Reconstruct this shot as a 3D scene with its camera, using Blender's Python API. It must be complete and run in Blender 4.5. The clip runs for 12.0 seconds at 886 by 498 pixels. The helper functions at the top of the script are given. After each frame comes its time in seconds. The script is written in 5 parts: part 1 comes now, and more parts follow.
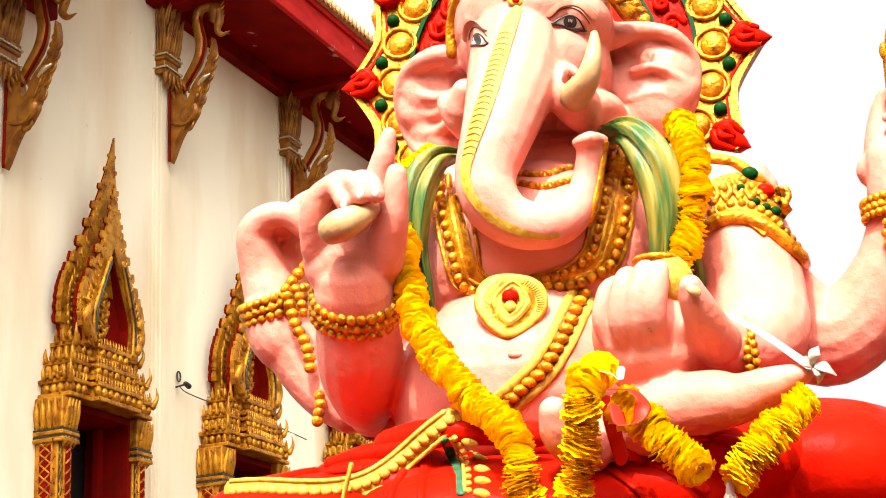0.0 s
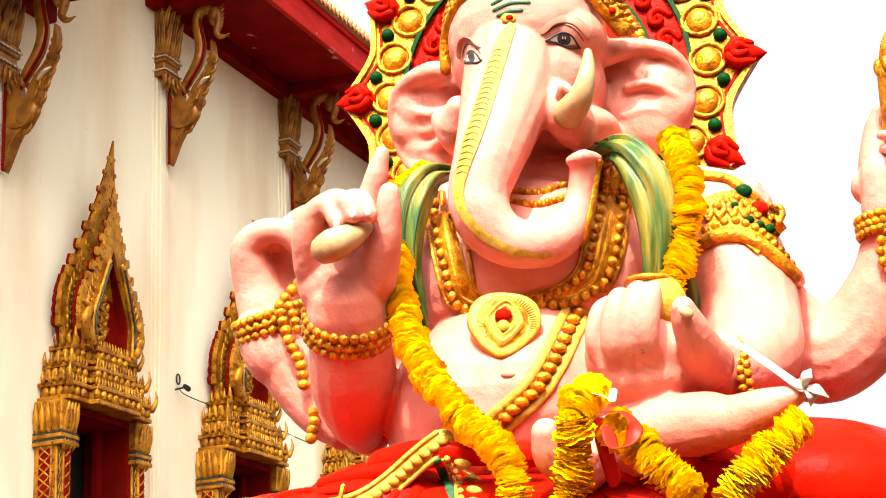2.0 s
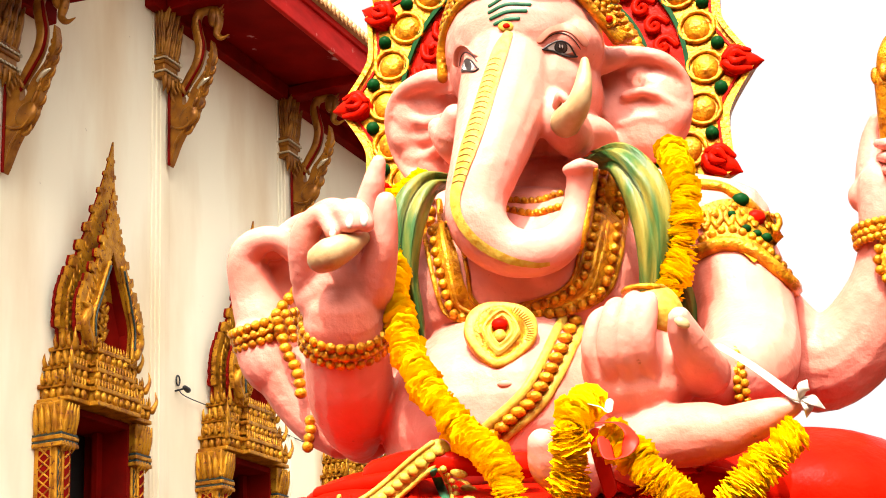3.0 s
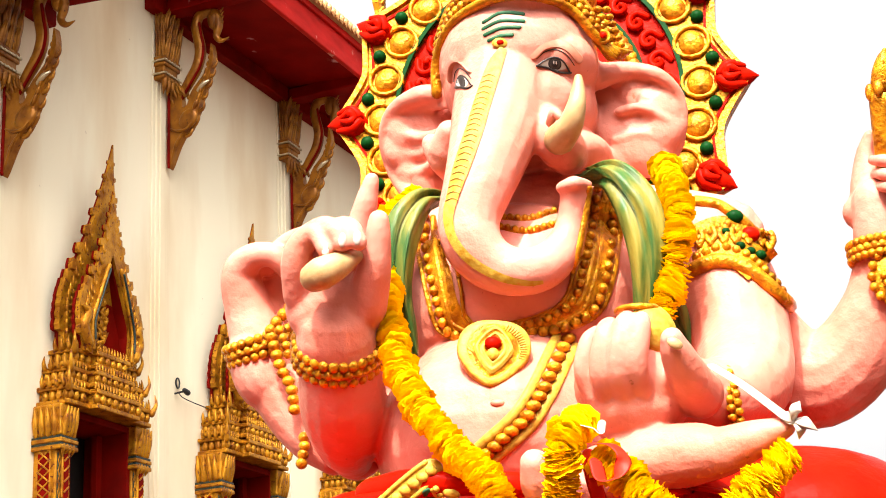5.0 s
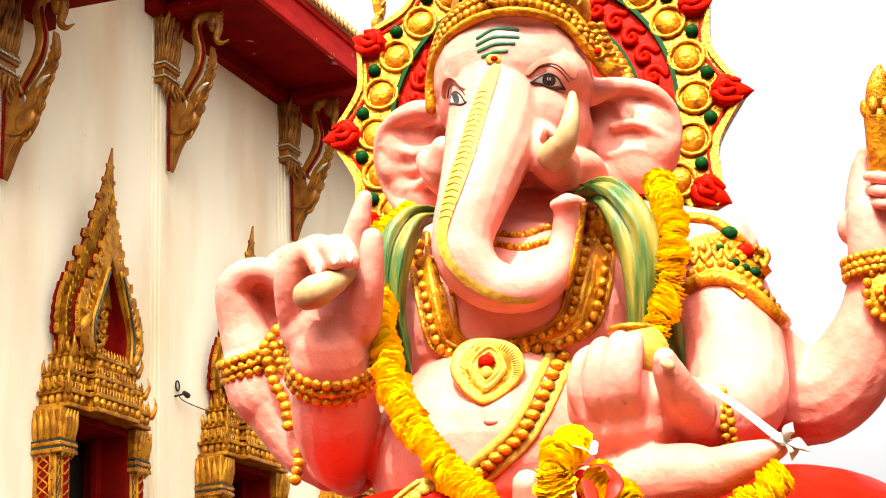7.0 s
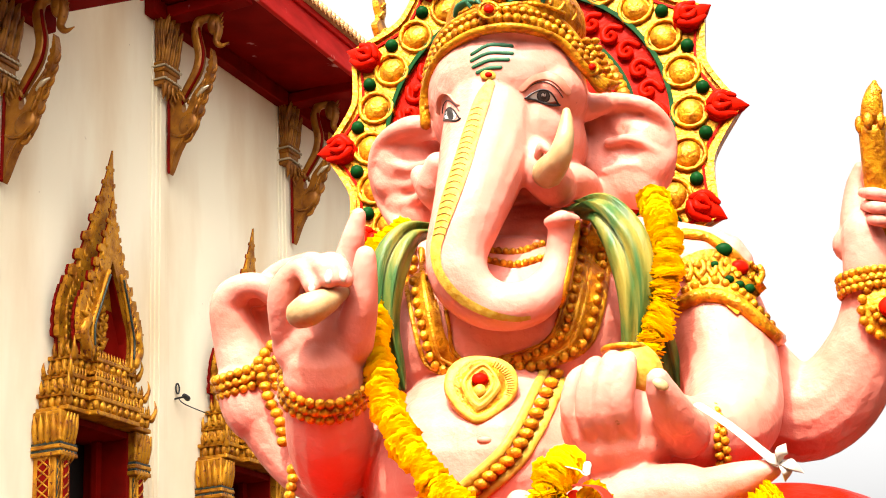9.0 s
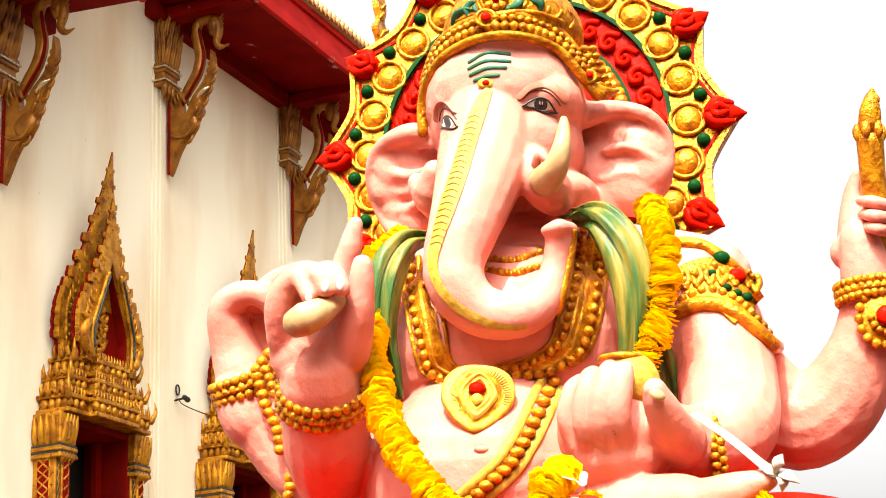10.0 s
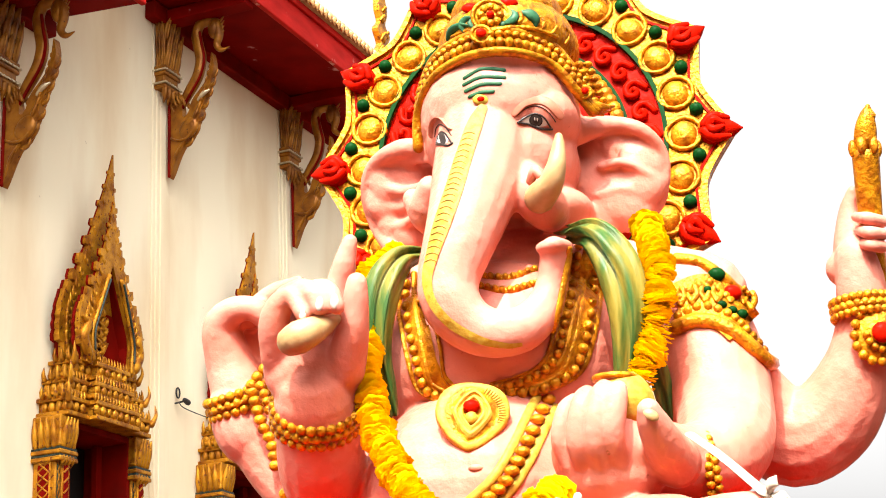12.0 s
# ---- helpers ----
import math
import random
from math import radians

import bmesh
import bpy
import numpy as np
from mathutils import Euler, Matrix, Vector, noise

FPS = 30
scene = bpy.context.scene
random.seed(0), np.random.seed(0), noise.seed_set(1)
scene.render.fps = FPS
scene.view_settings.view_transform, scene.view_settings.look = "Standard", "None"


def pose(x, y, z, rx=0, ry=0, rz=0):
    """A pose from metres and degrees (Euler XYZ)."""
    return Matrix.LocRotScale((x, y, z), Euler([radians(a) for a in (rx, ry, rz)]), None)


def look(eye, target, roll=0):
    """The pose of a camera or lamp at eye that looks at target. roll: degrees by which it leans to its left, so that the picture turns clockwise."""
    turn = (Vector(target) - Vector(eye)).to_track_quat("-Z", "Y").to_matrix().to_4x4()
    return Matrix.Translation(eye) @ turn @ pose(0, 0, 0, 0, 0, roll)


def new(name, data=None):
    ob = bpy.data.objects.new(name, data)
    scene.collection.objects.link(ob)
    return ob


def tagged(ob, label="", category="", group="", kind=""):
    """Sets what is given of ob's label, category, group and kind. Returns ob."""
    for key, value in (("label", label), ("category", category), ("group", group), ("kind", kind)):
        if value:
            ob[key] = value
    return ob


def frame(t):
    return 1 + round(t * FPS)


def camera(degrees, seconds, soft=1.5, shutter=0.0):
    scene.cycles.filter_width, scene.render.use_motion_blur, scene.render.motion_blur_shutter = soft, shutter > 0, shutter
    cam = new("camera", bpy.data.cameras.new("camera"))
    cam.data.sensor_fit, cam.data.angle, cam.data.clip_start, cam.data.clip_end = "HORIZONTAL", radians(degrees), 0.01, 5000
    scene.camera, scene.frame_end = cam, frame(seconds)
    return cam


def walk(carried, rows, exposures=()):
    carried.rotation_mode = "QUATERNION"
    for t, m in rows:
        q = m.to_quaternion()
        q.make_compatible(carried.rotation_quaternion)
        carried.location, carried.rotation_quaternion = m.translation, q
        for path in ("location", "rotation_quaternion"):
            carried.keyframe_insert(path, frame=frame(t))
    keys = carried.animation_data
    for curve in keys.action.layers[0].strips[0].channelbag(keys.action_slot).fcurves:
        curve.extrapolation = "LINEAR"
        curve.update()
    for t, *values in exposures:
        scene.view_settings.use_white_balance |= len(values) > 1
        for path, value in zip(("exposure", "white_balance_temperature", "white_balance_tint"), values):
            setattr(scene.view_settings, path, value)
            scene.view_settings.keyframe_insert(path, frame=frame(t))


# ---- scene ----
from mathutils.bvhtree import BVHTree

# ---- camera and its slide ----
cam = camera(30.0, 12.0, soft=1.0)
EYE, TILT = 1.6, 17.1
# seconds, right, ahead and up in metres, yaw and pitch in degrees
ROWS = [
    (0.0, 0.0000, 0.0000, 0.0000, 0.000, 0.000),
    (1.0, 0.0070, 0.0025, 0.0178, 0.012, -0.005),
    (2.0, 0.0140, 0.0049, 0.0352, 0.024, -0.010),
    (3.0, 0.0211, 0.0074, 0.0523, 0.038, -0.013),
    (4.0, 0.0282, 0.0099, 0.0692, 0.053, -0.016),
    (5.0, 0.0353, 0.0123, 0.0858, 0.070, -0.017),
    (6.0, 0.0423, 0.0148, 0.1022, 0.087, -0.018),
    (7.0, 0.0493, 0.0173, 0.1184, 0.106, -0.018),
    (8.0, 0.0561, 0.0197, 0.1346, 0.126, -0.017),
    (9.0, 0.0629, 0.0222, 0.1506, 0.147, -0.015),
    (10.0, 0.0695, 0.0247, 0.1665, 0.169, -0.012),
    (11.0, 0.0759, 0.0271, 0.1824, 0.193, -0.008),
    (12.0, 0.0822, 0.0296, 0.1983, 0.218, -0.003),
]
walk(cam, [(t, pose(0, 0, EYE, TILT) @ pose(x, y, z, 90 + pitch, 0, yaw)) for t, x, y, z, yaw, pitch in ROWS],
     exposures=[(0.0, 1.17, 6700, 10), (12.0, 1.17, 6700, 10)])

# ---- light ----
TO_SUN = Vector((-0.24, -0.78, 1.04)).normalized()
world = bpy.data.worlds.new("sky")
scene.world = world
world.use_nodes = True
wn, wl = world.node_tree.nodes, world.node_tree.links
sky = wn.new("ShaderNodeTexSky")
sky.sky_type, sky.sun_disc = "NISHITA", False
sky.sun_elevation = math.asin(TO_SUN.z)
sky.sun_rotation = math.atan2(TO_SUN.x, TO_SUN.y)
sky.air_density, sky.dust_density, sky.ozone_density = 0.7, 10.0, 0.0
haze = wn.new("ShaderNodeHueSaturation")   # a white, hazy sky
haze.inputs["Saturation"].default_value, haze.inputs["Value"].default_value = 0.08, 1.62
wl.new(sky.outputs[0], haze.inputs["Color"])
wl.new(haze.outputs[0], wn["Background"].inputs[0])
wn["Background"].inputs[1].default_value = 0.15
sun = new("sun", bpy.data.lights.new("sun", "SUN"))
sun.data.energy, sun.data.angle, sun.data.color = 5.0, radians(0.6), (1.0, 0.94, 0.84)
sun.matrix_world = look(TO_SUN * 30, (0, 0, 0))


# ---- materials ----
def material(name, color, second=None, scale=20.0, mix=(0.4, 0.65), rough=0.5, metal=0.0, bump=0.0, bump_scale=60.0, stretch=(1, 1, 1),
             spots=None, spot_scale=45.0, spot_level=0.7, coat=0.0, spec=0.3, per_object=0.0, rough_vary=0.1, sheen=0.0, sss=0.0):
    m = bpy.data.materials.new(name)
    m.use_nodes = True
    n, l = m.node_tree.nodes, m.node_tree.links
    b = n["Principled BSDF"]
    geo = n.new("ShaderNodeNewGeometry")
    mp = n.new("ShaderNodeMapping")
    mp.inputs["Scale"].default_value = stretch
    l.new(geo.outputs["Position"], mp.inputs[0])
    nz = n.new("ShaderNodeTexNoise")
    nz.inputs["Scale"].default_value, nz.inputs["Detail"].default_value = scale, 6.0
    l.new(mp.outputs[0], nz.inputs["Vector"])
    rp = n.new("ShaderNodeValToRGB")
    rp.color_ramp.elements[0].position, rp.color_ramp.elements[1].position = mix
    rp.color_ramp.elements[0].color = (*color, 1)
    rp.color_ramp.elements[1].color = (*(second or [c * 0.8 for c in color]), 1)
    l.new(nz.outputs[0], rp.inputs[0])
    out = rp.outputs[0]
    if spots:
        n2 = n.new("ShaderNodeTexNoise")
        n2.inputs["Scale"].default_value, n2.inputs["Detail"].default_value = spot_scale, 8.0
        l.new(geo.outputs["Position"], n2.inputs["Vector"])
        r2 = n.new("ShaderNodeValToRGB")
        r2.color_ramp.elements[0].position, r2.color_ramp.elements[1].position = spot_level, spot_level + 0.05
        l.new(n2.outputs[0], r2.inputs[0])
        mx = n.new("ShaderNodeMix")
        mx.data_type = "RGBA"
        mx.inputs[7].default_value = (*spots, 1)
        l.new(r2.outputs[0], mx.inputs[0])
        l.new(out, mx.inputs[6])
        out = mx.outputs[2]
    if per_object:
        oi = n.new("ShaderNodeObjectInfo")
        hs = n.new("ShaderNodeHueSaturation")
        mr = n.new("ShaderNodeMapRange")
        mr.inputs[3].default_value, mr.inputs[4].default_value = 1 - per_object, 1 + per_object
        l.new(oi.outputs["Random"], mr.inputs[0])
        l.new(mr.outputs[0], hs.inputs["Value"])
        l.new(out, hs.inputs["Color"])
        out = hs.outputs[0]
    l.new(out, b.inputs["Base Color"])
    rr = n.new("ShaderNodeMapRange")
    rr.inputs[3].default_value, rr.inputs[4].default_value = max(0.03, rough - rough_vary), min(1, rough + rough_vary)
    l.new(nz.outputs[0], rr.inputs[0])
    l.new(rr.outputs[0], b.inputs["Roughness"])
    b.inputs["Metallic"].default_value = metal
    b.inputs["Specular IOR Level"].default_value = spec
    b.inputs["Coat Weight"].default_value = coat
    b.inputs["Coat Roughness"].default_value = 0.2
    if sss:
        b.inputs["Subsurface Weight"].default_value = sss
        b.inputs["Subsurface Radius"].default_value = (0.02, 0.008, 0.003)
        b.inputs["Subsurface Scale"].default_value = 0.5
    if bump:
        n3 = n.new("ShaderNodeTexNoise")
        n3.inputs["Scale"].default_value, n3.inputs["Detail"].default_value = bump_scale, 5.0
        l.new(mp.outputs[0], n3.inputs["Vector"])
        bp = n.new("ShaderNodeBump")
        bp.inputs["Strength"].default_value, bp.inputs["Distance"].default_value = bump, 0.01
        l.new(n3.outputs[0], bp.inputs["Height"])
        l.new(bp.outputs[0], b.inputs["Normal"])
    return m


FLESH = material("pink_paint", (0.59, 0.205, 0.150), (0.54, 0.150, 0.098), 5.0, spec=0.15, rough=0.42, bump=0.5, bump_scale=32, spots=(0.36, 0.12, 0.07), spot_level=0.70, spot_scale=60)
GOLD = material("gold_paint", (0.53, 0.22, 0.008), (0.27, 0.075, 0.003), 45.0, spec=0.15, rough=0.30, metal=0.42, bump=0.5, bump_scale=90, spots=(0.28, 0.10, 0.02), spot_level=0.66, spot_scale=70)
RED = material("red_paint", (0.40, 0.006, 0.0015), (0.30, 0.004, 0.001), 12.0, spec=0.014, rough=0.32, bump=0.3, bump_scale=35, spots=(0.75, 0.25, 0.2), spot_level=0.76, spot_scale=55)
GREEN = material("green_paint", (0.003, 0.034, 0.006), (0.002, 0.022, 0.004), 20.0, spec=0.02, rough=0.35)
TEAL = material("teal_paint", (0.024, 0.090, 0.042), (0.016, 0.060, 0.028), 60.0, spec=0.1, rough=0.4)
SHAWL = material("green_gold_paint", (0.030, 0.080, 0.016), (0.20, 0.155, 0.022), 12.0, mix=(0.44, 0.66), spec=0.2, rough=0.45, stretch=(2.0, 2.0, 0.45), bump=0.4, bump_scale=30)
IVORY = material("ivory_paint", (0.40, 0.26, 0.12), (0.33, 0.19, 0.075), 25.0, rough=0.45, bump=0.2, spots=(0.5, 0.3, 0.12), spot_level=0.7)
YELLOW = material("yellow_paint", (0.44, 0.28, 0.04), (0.36, 0.18, 0.014), 80.0, spec=0.12, rough=0.45, bump=0.3, spots=(0.45, 0.2, 0.03), spot_level=0.64, spot_scale=90)
BLACK = material("black_paint", (0.012, 0.009, 0.008), (0.02, 0.012, 0.01), rough=0.35)
WHITE = material("white_paint", (0.50, 0.45, 0.40), (0.44, 0.37, 0.32), rough=0.35)
IRIS = material("iris_paint", (0.028, 0.022, 0.020), (0.05, 0.038, 0.032), 90.0, rough=0.4)
OCHRE = material("ochre_paint", (0.33, 0.19, 0.028), (0.27, 0.13, 0.018), rough=0.5)
BROW = material("brown_pink_paint", (0.40, 0.125, 0.075), (0.47, 0.165, 0.10), 60.0, rough=0.5)
MARIGOLD = material("marigold_petals", (0.90, 0.62, 0.004), (0.86, 0.50, 0.003), 60.0, rough=0.65, spec=0.0, per_object=0.08)
RIBBON_RED = material("red_ribbon", (0.50, 0.016, 0.006), (0.42, 0.012, 0.005), rough=0.5, spec=0.12)
RIBBON_WHITE = material("white_ribbon", (0.46, 0.38, 0.31), (0.40, 0.30, 0.23), rough=0.4)
PLASTER = material("cream_plaster", (0.88, 0.80, 0.59), (0.66, 0.48, 0.26), 0.9, mix=(0.47, 0.80), rough=0.85, bump=0.15, bump_scale=12, stretch=(1, 1, 0.25), spots=(0.42, 0.31, 0.20), spot_level=0.74, spot_scale=9, rough_vary=0.05)
TEMPLE_GOLD = material("old_gilding", (0.52, 0.225, 0.013), (0.25, 0.080, 0.005), 7.0, spec=0.15, rough=0.36, metal=0.42, bump=0.7, bump_scale=45, spots=(0.15, 0.035, 0.01), spot_level=0.60, spot_scale=22)
# darker copy of the gilding, with the eaves' shade put into its colour
BRACKET_GOLD = material("shaded_gilding", (0.34, 0.128, 0.010), (0.18, 0.054, 0.005), 6.0, rough=0.36, metal=0.35, bump=0.8, bump_scale=24, spots=(0.10, 0.03, 0.008), spot_level=0.66, spot_scale=18)
# lighter copy of the eave red, with sky light put into its colour
FASCIA_RED = material("fascia_red_lit", (0.50, 0.010, 0.006), (0.36, 0.007, 0.004), 2.0, spec=0.06, rough=0.5, bump=0.2, bump_scale=6, spots=(0.55, 0.20, 0.16), spot_level=0.66, spot_scale=4, stretch=(1, 1, 3))
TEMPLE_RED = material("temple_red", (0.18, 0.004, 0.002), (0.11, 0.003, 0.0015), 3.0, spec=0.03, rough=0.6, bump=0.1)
# darker copy for soffit and beams, their shade put into the colour
EAVE_RED = material("eave_red_shaded", (0.20, 0.003, 0.002), (0.14, 0.002, 0.0015), 2.0, spec=0.02, rough=0.6, bump=0.2, bump_scale=6, spots=(0.5, 0.2, 0.2), spot_level=0.68, spot_scale=3)
# near-black that stands for the shade inside the hall
DARK = material("interior_shade", (0.008, 0.006, 0.005), (0.012, 0.008, 0.006), rough=0.6)
MIRROR = material("glass_mosaic", (0.016, 0.026, 0.022), (0.03, 0.04, 0.03), 30.0, rough=0.3, metal=0.2)
TILE = material("roof_tile", (0.55, 0.30, 0.12), (0.42, 0.20, 0.07), 4.0, rough=0.5, per_object=0.12, bump=0.2)
PAVING = material("terracotta_paving", (0.060, 0.034, 0.022), (0.040, 0.024, 0.015), 1.5, rough=0.85, bump=0.2, bump_scale=20)
BRICKWORK = material("terracotta_wall", (0.15, 0.085, 0.06), (0.11, 0.06, 0.045), 1.2, rough=0.9, bump=0.2)
CABLE = material("black_cable", (0.02, 0.02, 0.02), rough=0.5)
METAL = material("grey_metal", (0.62, 0.52, 0.34), rough=0.3, metal=0.6)


# ---- mesh helpers ----
def spline(pts, steps):
    """Points of a smooth curve through pts (any length of tuple)."""
    p = [np.array(a, float) for a in pts]
    p = [2 * p[0] - p[1]] + p + [2 * p[-1] - p[-2]]
    out = []
    for i in range(1, len(p) - 2):
        for k in range(steps):
            t = k / steps
            a, b, c, d = p[i - 1:i + 3]
            out.append(0.5 * (2 * b + (c - a) * t + (2 * a - 5 * b + 4 * c - d) * t * t + (3 * b - a - 3 * c + d) * t ** 3))
    out.append(p[-2])
    return out


def tube(bm, pts, mi=0, seg=12, steps=5, flat=1.0, side=None, ends=True):
    """A tube of varying radius through (x, y, z, r), with round ends. flat squeezes it across side."""
    path = spline(pts, steps)
    c = [Vector(a[:3]) for a in path]
    rad = [max(1e-4, a[3]) for a in path]
    if ends:
        for at_end in (0, 1):
            q, r = (c[-1], rad[-1]) if at_end else (c[0], rad[0])
            d = ((c[-1] - c[-2]) if at_end else (c[0] - c[1])).normalized()
            for f in (0.5, 0.85, 0.99):
                v, w = q + d * r * f, r * math.sqrt(1 - f * f)
                if at_end:
                    c.append(v), rad.append(w)
                else:
                    c.insert(0, v), rad.insert(0, w)
    up = Vector(side) if side else Vector((0.3, -1, 0.2))
    rings = []
    for i in range(len(c)):
        d = (c[min(i + 1, len(c) - 1)] - c[max(i - 1, 0)]).normalized()
        u = up - d * up.dot(d)
        u = u.normalized() if u.length > 1e-4 else d.orthogonal().normalized()
        if not side:
            up = u
        v = d.cross(u)
        rings.append([bm.verts.new(c[i] + (u * math.cos(a) * flat + v * math.sin(a)) * rad[i]) for a in (2 * math.pi * k / seg for k in range(seg))])
    for r0, r1 in zip(rings, rings[1:]):
        for k in range(seg):
            f = bm.faces.new((r0[k], r0[(k + 1) % seg], r1[(k + 1) % seg], r1[k]))
            f.material_index, f.smooth = mi, True
    for r in (rings[0][::-1], rings[-1]):
        f = bm.faces.new(r)
        f.material_index, f.smooth = mi, True


def ball(bm, c, r, mi=0, turn=None, seg=12, rings=8):
    """An ellipsoid with the radii r (one or three), turned by the matrix turn."""
    r = (r, r, r) if isinstance(r, (int, float)) else r
    m = Matrix.Translation(Vector(c[:3])) @ (turn.to_4x4() if turn else Matrix.Identity(4)) @ Matrix.Diagonal((*r, 1))
    grid = []
    for j in range(1, rings):
        p = math.pi * j / rings
        grid.append([bm.verts.new(m @ Vector((math.sin(p) * math.cos(2 * math.pi * k / seg), math.sin(p) * math.sin(2 * math.pi * k / seg), math.cos(p)))) for k in range(seg)])
    top, low = bm.verts.new(m @ Vector((0, 0, 1))), bm.verts.new(m @ Vector((0, 0, -1)))
    made = []
    for k in range(seg):
        i = (k + 1) % seg
        made += [bm.faces.new((top, grid[0][k], grid[0][i])), bm.faces.new((low, grid[-1][i], grid[-1][k]))]
        made += [bm.faces.new((g0[k], g1[k], g1[i], g0[i])) for g0, g1 in zip(grid, grid[1:])]
    for f in made:
        f.material_index, f.smooth = mi, True


def box(bm, lo, hi, mi=0, bevel=0.0):
    lo, hi = Vector(lo), Vector(hi)
    m = Matrix.Translation((lo + hi) / 2) @ Matrix.Diagonal((*(hi - lo), 1))
    made = bmesh.ops.create_cube(bm, size=1, matrix=m)
    fs = {f for v in made["verts"] for f in v.link_faces}
    for f in fs:
        f.material_index = mi
    if bevel:
        es = {e for f in fs for e in f.edges}
        got = bmesh.ops.bevel(bm, geom=list(es), offset=bevel, segments=2, affect="EDGES", profile=0.5)
        for f in got["faces"]:
            f.material_index = mi


def plate(bm, outline, y0, y1, mi=0):
    """A slab: an outline of (x, z) with the thickness from y0 to y1."""
    a = [bm.verts.new((x, y0, z)) for x, z in outline]
    b = [bm.verts.new((x, y1, z)) for x, z in outline]
    made = [bm.faces.new(a), bm.faces.new(b[::-1])]
    for i in range(len(a)):
        j = (i + 1) % len(a)
        made.append(bm.faces.new((a[j], a[i], b[i], b[j])))
    for f in made:
        f.material_index = mi
    bmesh.ops.recalc_face_normals(bm, faces=made)


def finish(name, bm, mats, parent=None, label="", category="", group="", kind="", matrix=None):
    me = bpy.data.meshes.new(name)
    bm.to_mesh(me)
    bm.free()
    for m in (mats if isinstance(mats, (list, tuple)) else [mats]):
        me.materials.append(m)
    ob = new(name, me)
    if parent:
        ob.parent = parent
    if matrix:
        ob.matrix_world = matrix
    return tagged(ob, label, category, group, kind)


def part(name, bm, mat, parent, label=""):
    return finish(name, bm, mat, parent, label)


# ---- ground ----
bm = bmesh.new()
box(bm, (-1500, -1500, -0.3), (1500, 1500, 0.0))
tagged(finish("ground", bm, PAVING), "terracotta paved temple courtyard ground", "ground", kind="structure")

# unseen wall behind the camera, added to cut the sky fill from the front
bm = bmesh.new()
box(bm, (-26, -9.0, -0.2), (9, -8.4, 8.5))
tagged(finish("sky_block_north", bm, BRICKWORK), "plain unseen wall added to cut low sky light", "wall", kind="structure")

# unseen wall on the right, added to keep low sky off the temple wall
bm = bmesh.new()
box(bm, (9, -9.0, -0.2), (9.6, 14, 8.5))
tagged(finish("sky_block_east", bm, BRICKWORK), "plain unseen wall added to cut low sky light", "wall", kind="structure")

# ---- temple: a frame with x along the wall, y into it and z up its slight batter ----
ALONG, OUT, UPW = Vector((0.4025, 0.9154, 0)), Vector((0.9142, -0.4020, 0.0523)), Vector((-0.0479, 0.0211, 0.9986))
TEMPLE = Matrix.Translation((-3.503, 18.267, 0.000)) @ Matrix((ALONG, -OUT, UPW)).transposed().to_4x4()
BAY = 3.20
WINDOWS = [-0.55 + BAY * k for k in (-1, 0, 1, 2, 3)]
PILASTERS = [-2.22 + 0.02, 1.0, 1.0 + BAY, 1.0 + 2 * BAY, 1.0 + 3 * BAY]
WALL_TOP = 11.2

# wall pieces round the window openings
bm = bmesh.new()
edges = [-9.0]
for c in WINDOWS:
    edges += [c - 0.56, c + 0.56]
edges.append(24.0)
for i in range(0, len(edges), 2):
    box(bm, (edges[i], 0, -0.4), (edges[i + 1], 0.6, WALL_TOP))
for c in WINDOWS:
    box(bm, (c - 0.56, 0, 5.24), (c + 0.56, 0.6, WALL_TOP))
    box(bm, (c - 0.56, 0, -0.4), (c + 0.56, 0.6, 2.2))
wall = finish("wall_south", bm, PLASTER, None, "cream plastered temple wall with faint stains", "wall", kind="structure", matrix=TEMPLE)
# solid core behind the wall, the hall's inner shade put into its colour
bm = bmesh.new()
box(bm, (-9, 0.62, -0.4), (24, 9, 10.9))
finish("wall_core", bm, DARK, None, "solid near-black block for the shaded temple interior", "wall", kind="structure", matrix=TEMPLE)

for s in PILASTERS:
    bm = bmesh.new()
    for half, out in ((0.20, 0.022), (0.135, 0.040), (0.065, 0.056)):
        box(bm, (s - half, -out, -0.3), (s + half, 0.002, WALL_TOP - 0.02), bevel=0.012)
    finish("pilaster", bm, PLASTER, None, "cream plastered pilaster with stepped mouldings", "pilaster", "pilasters", "structure", TEMPLE)


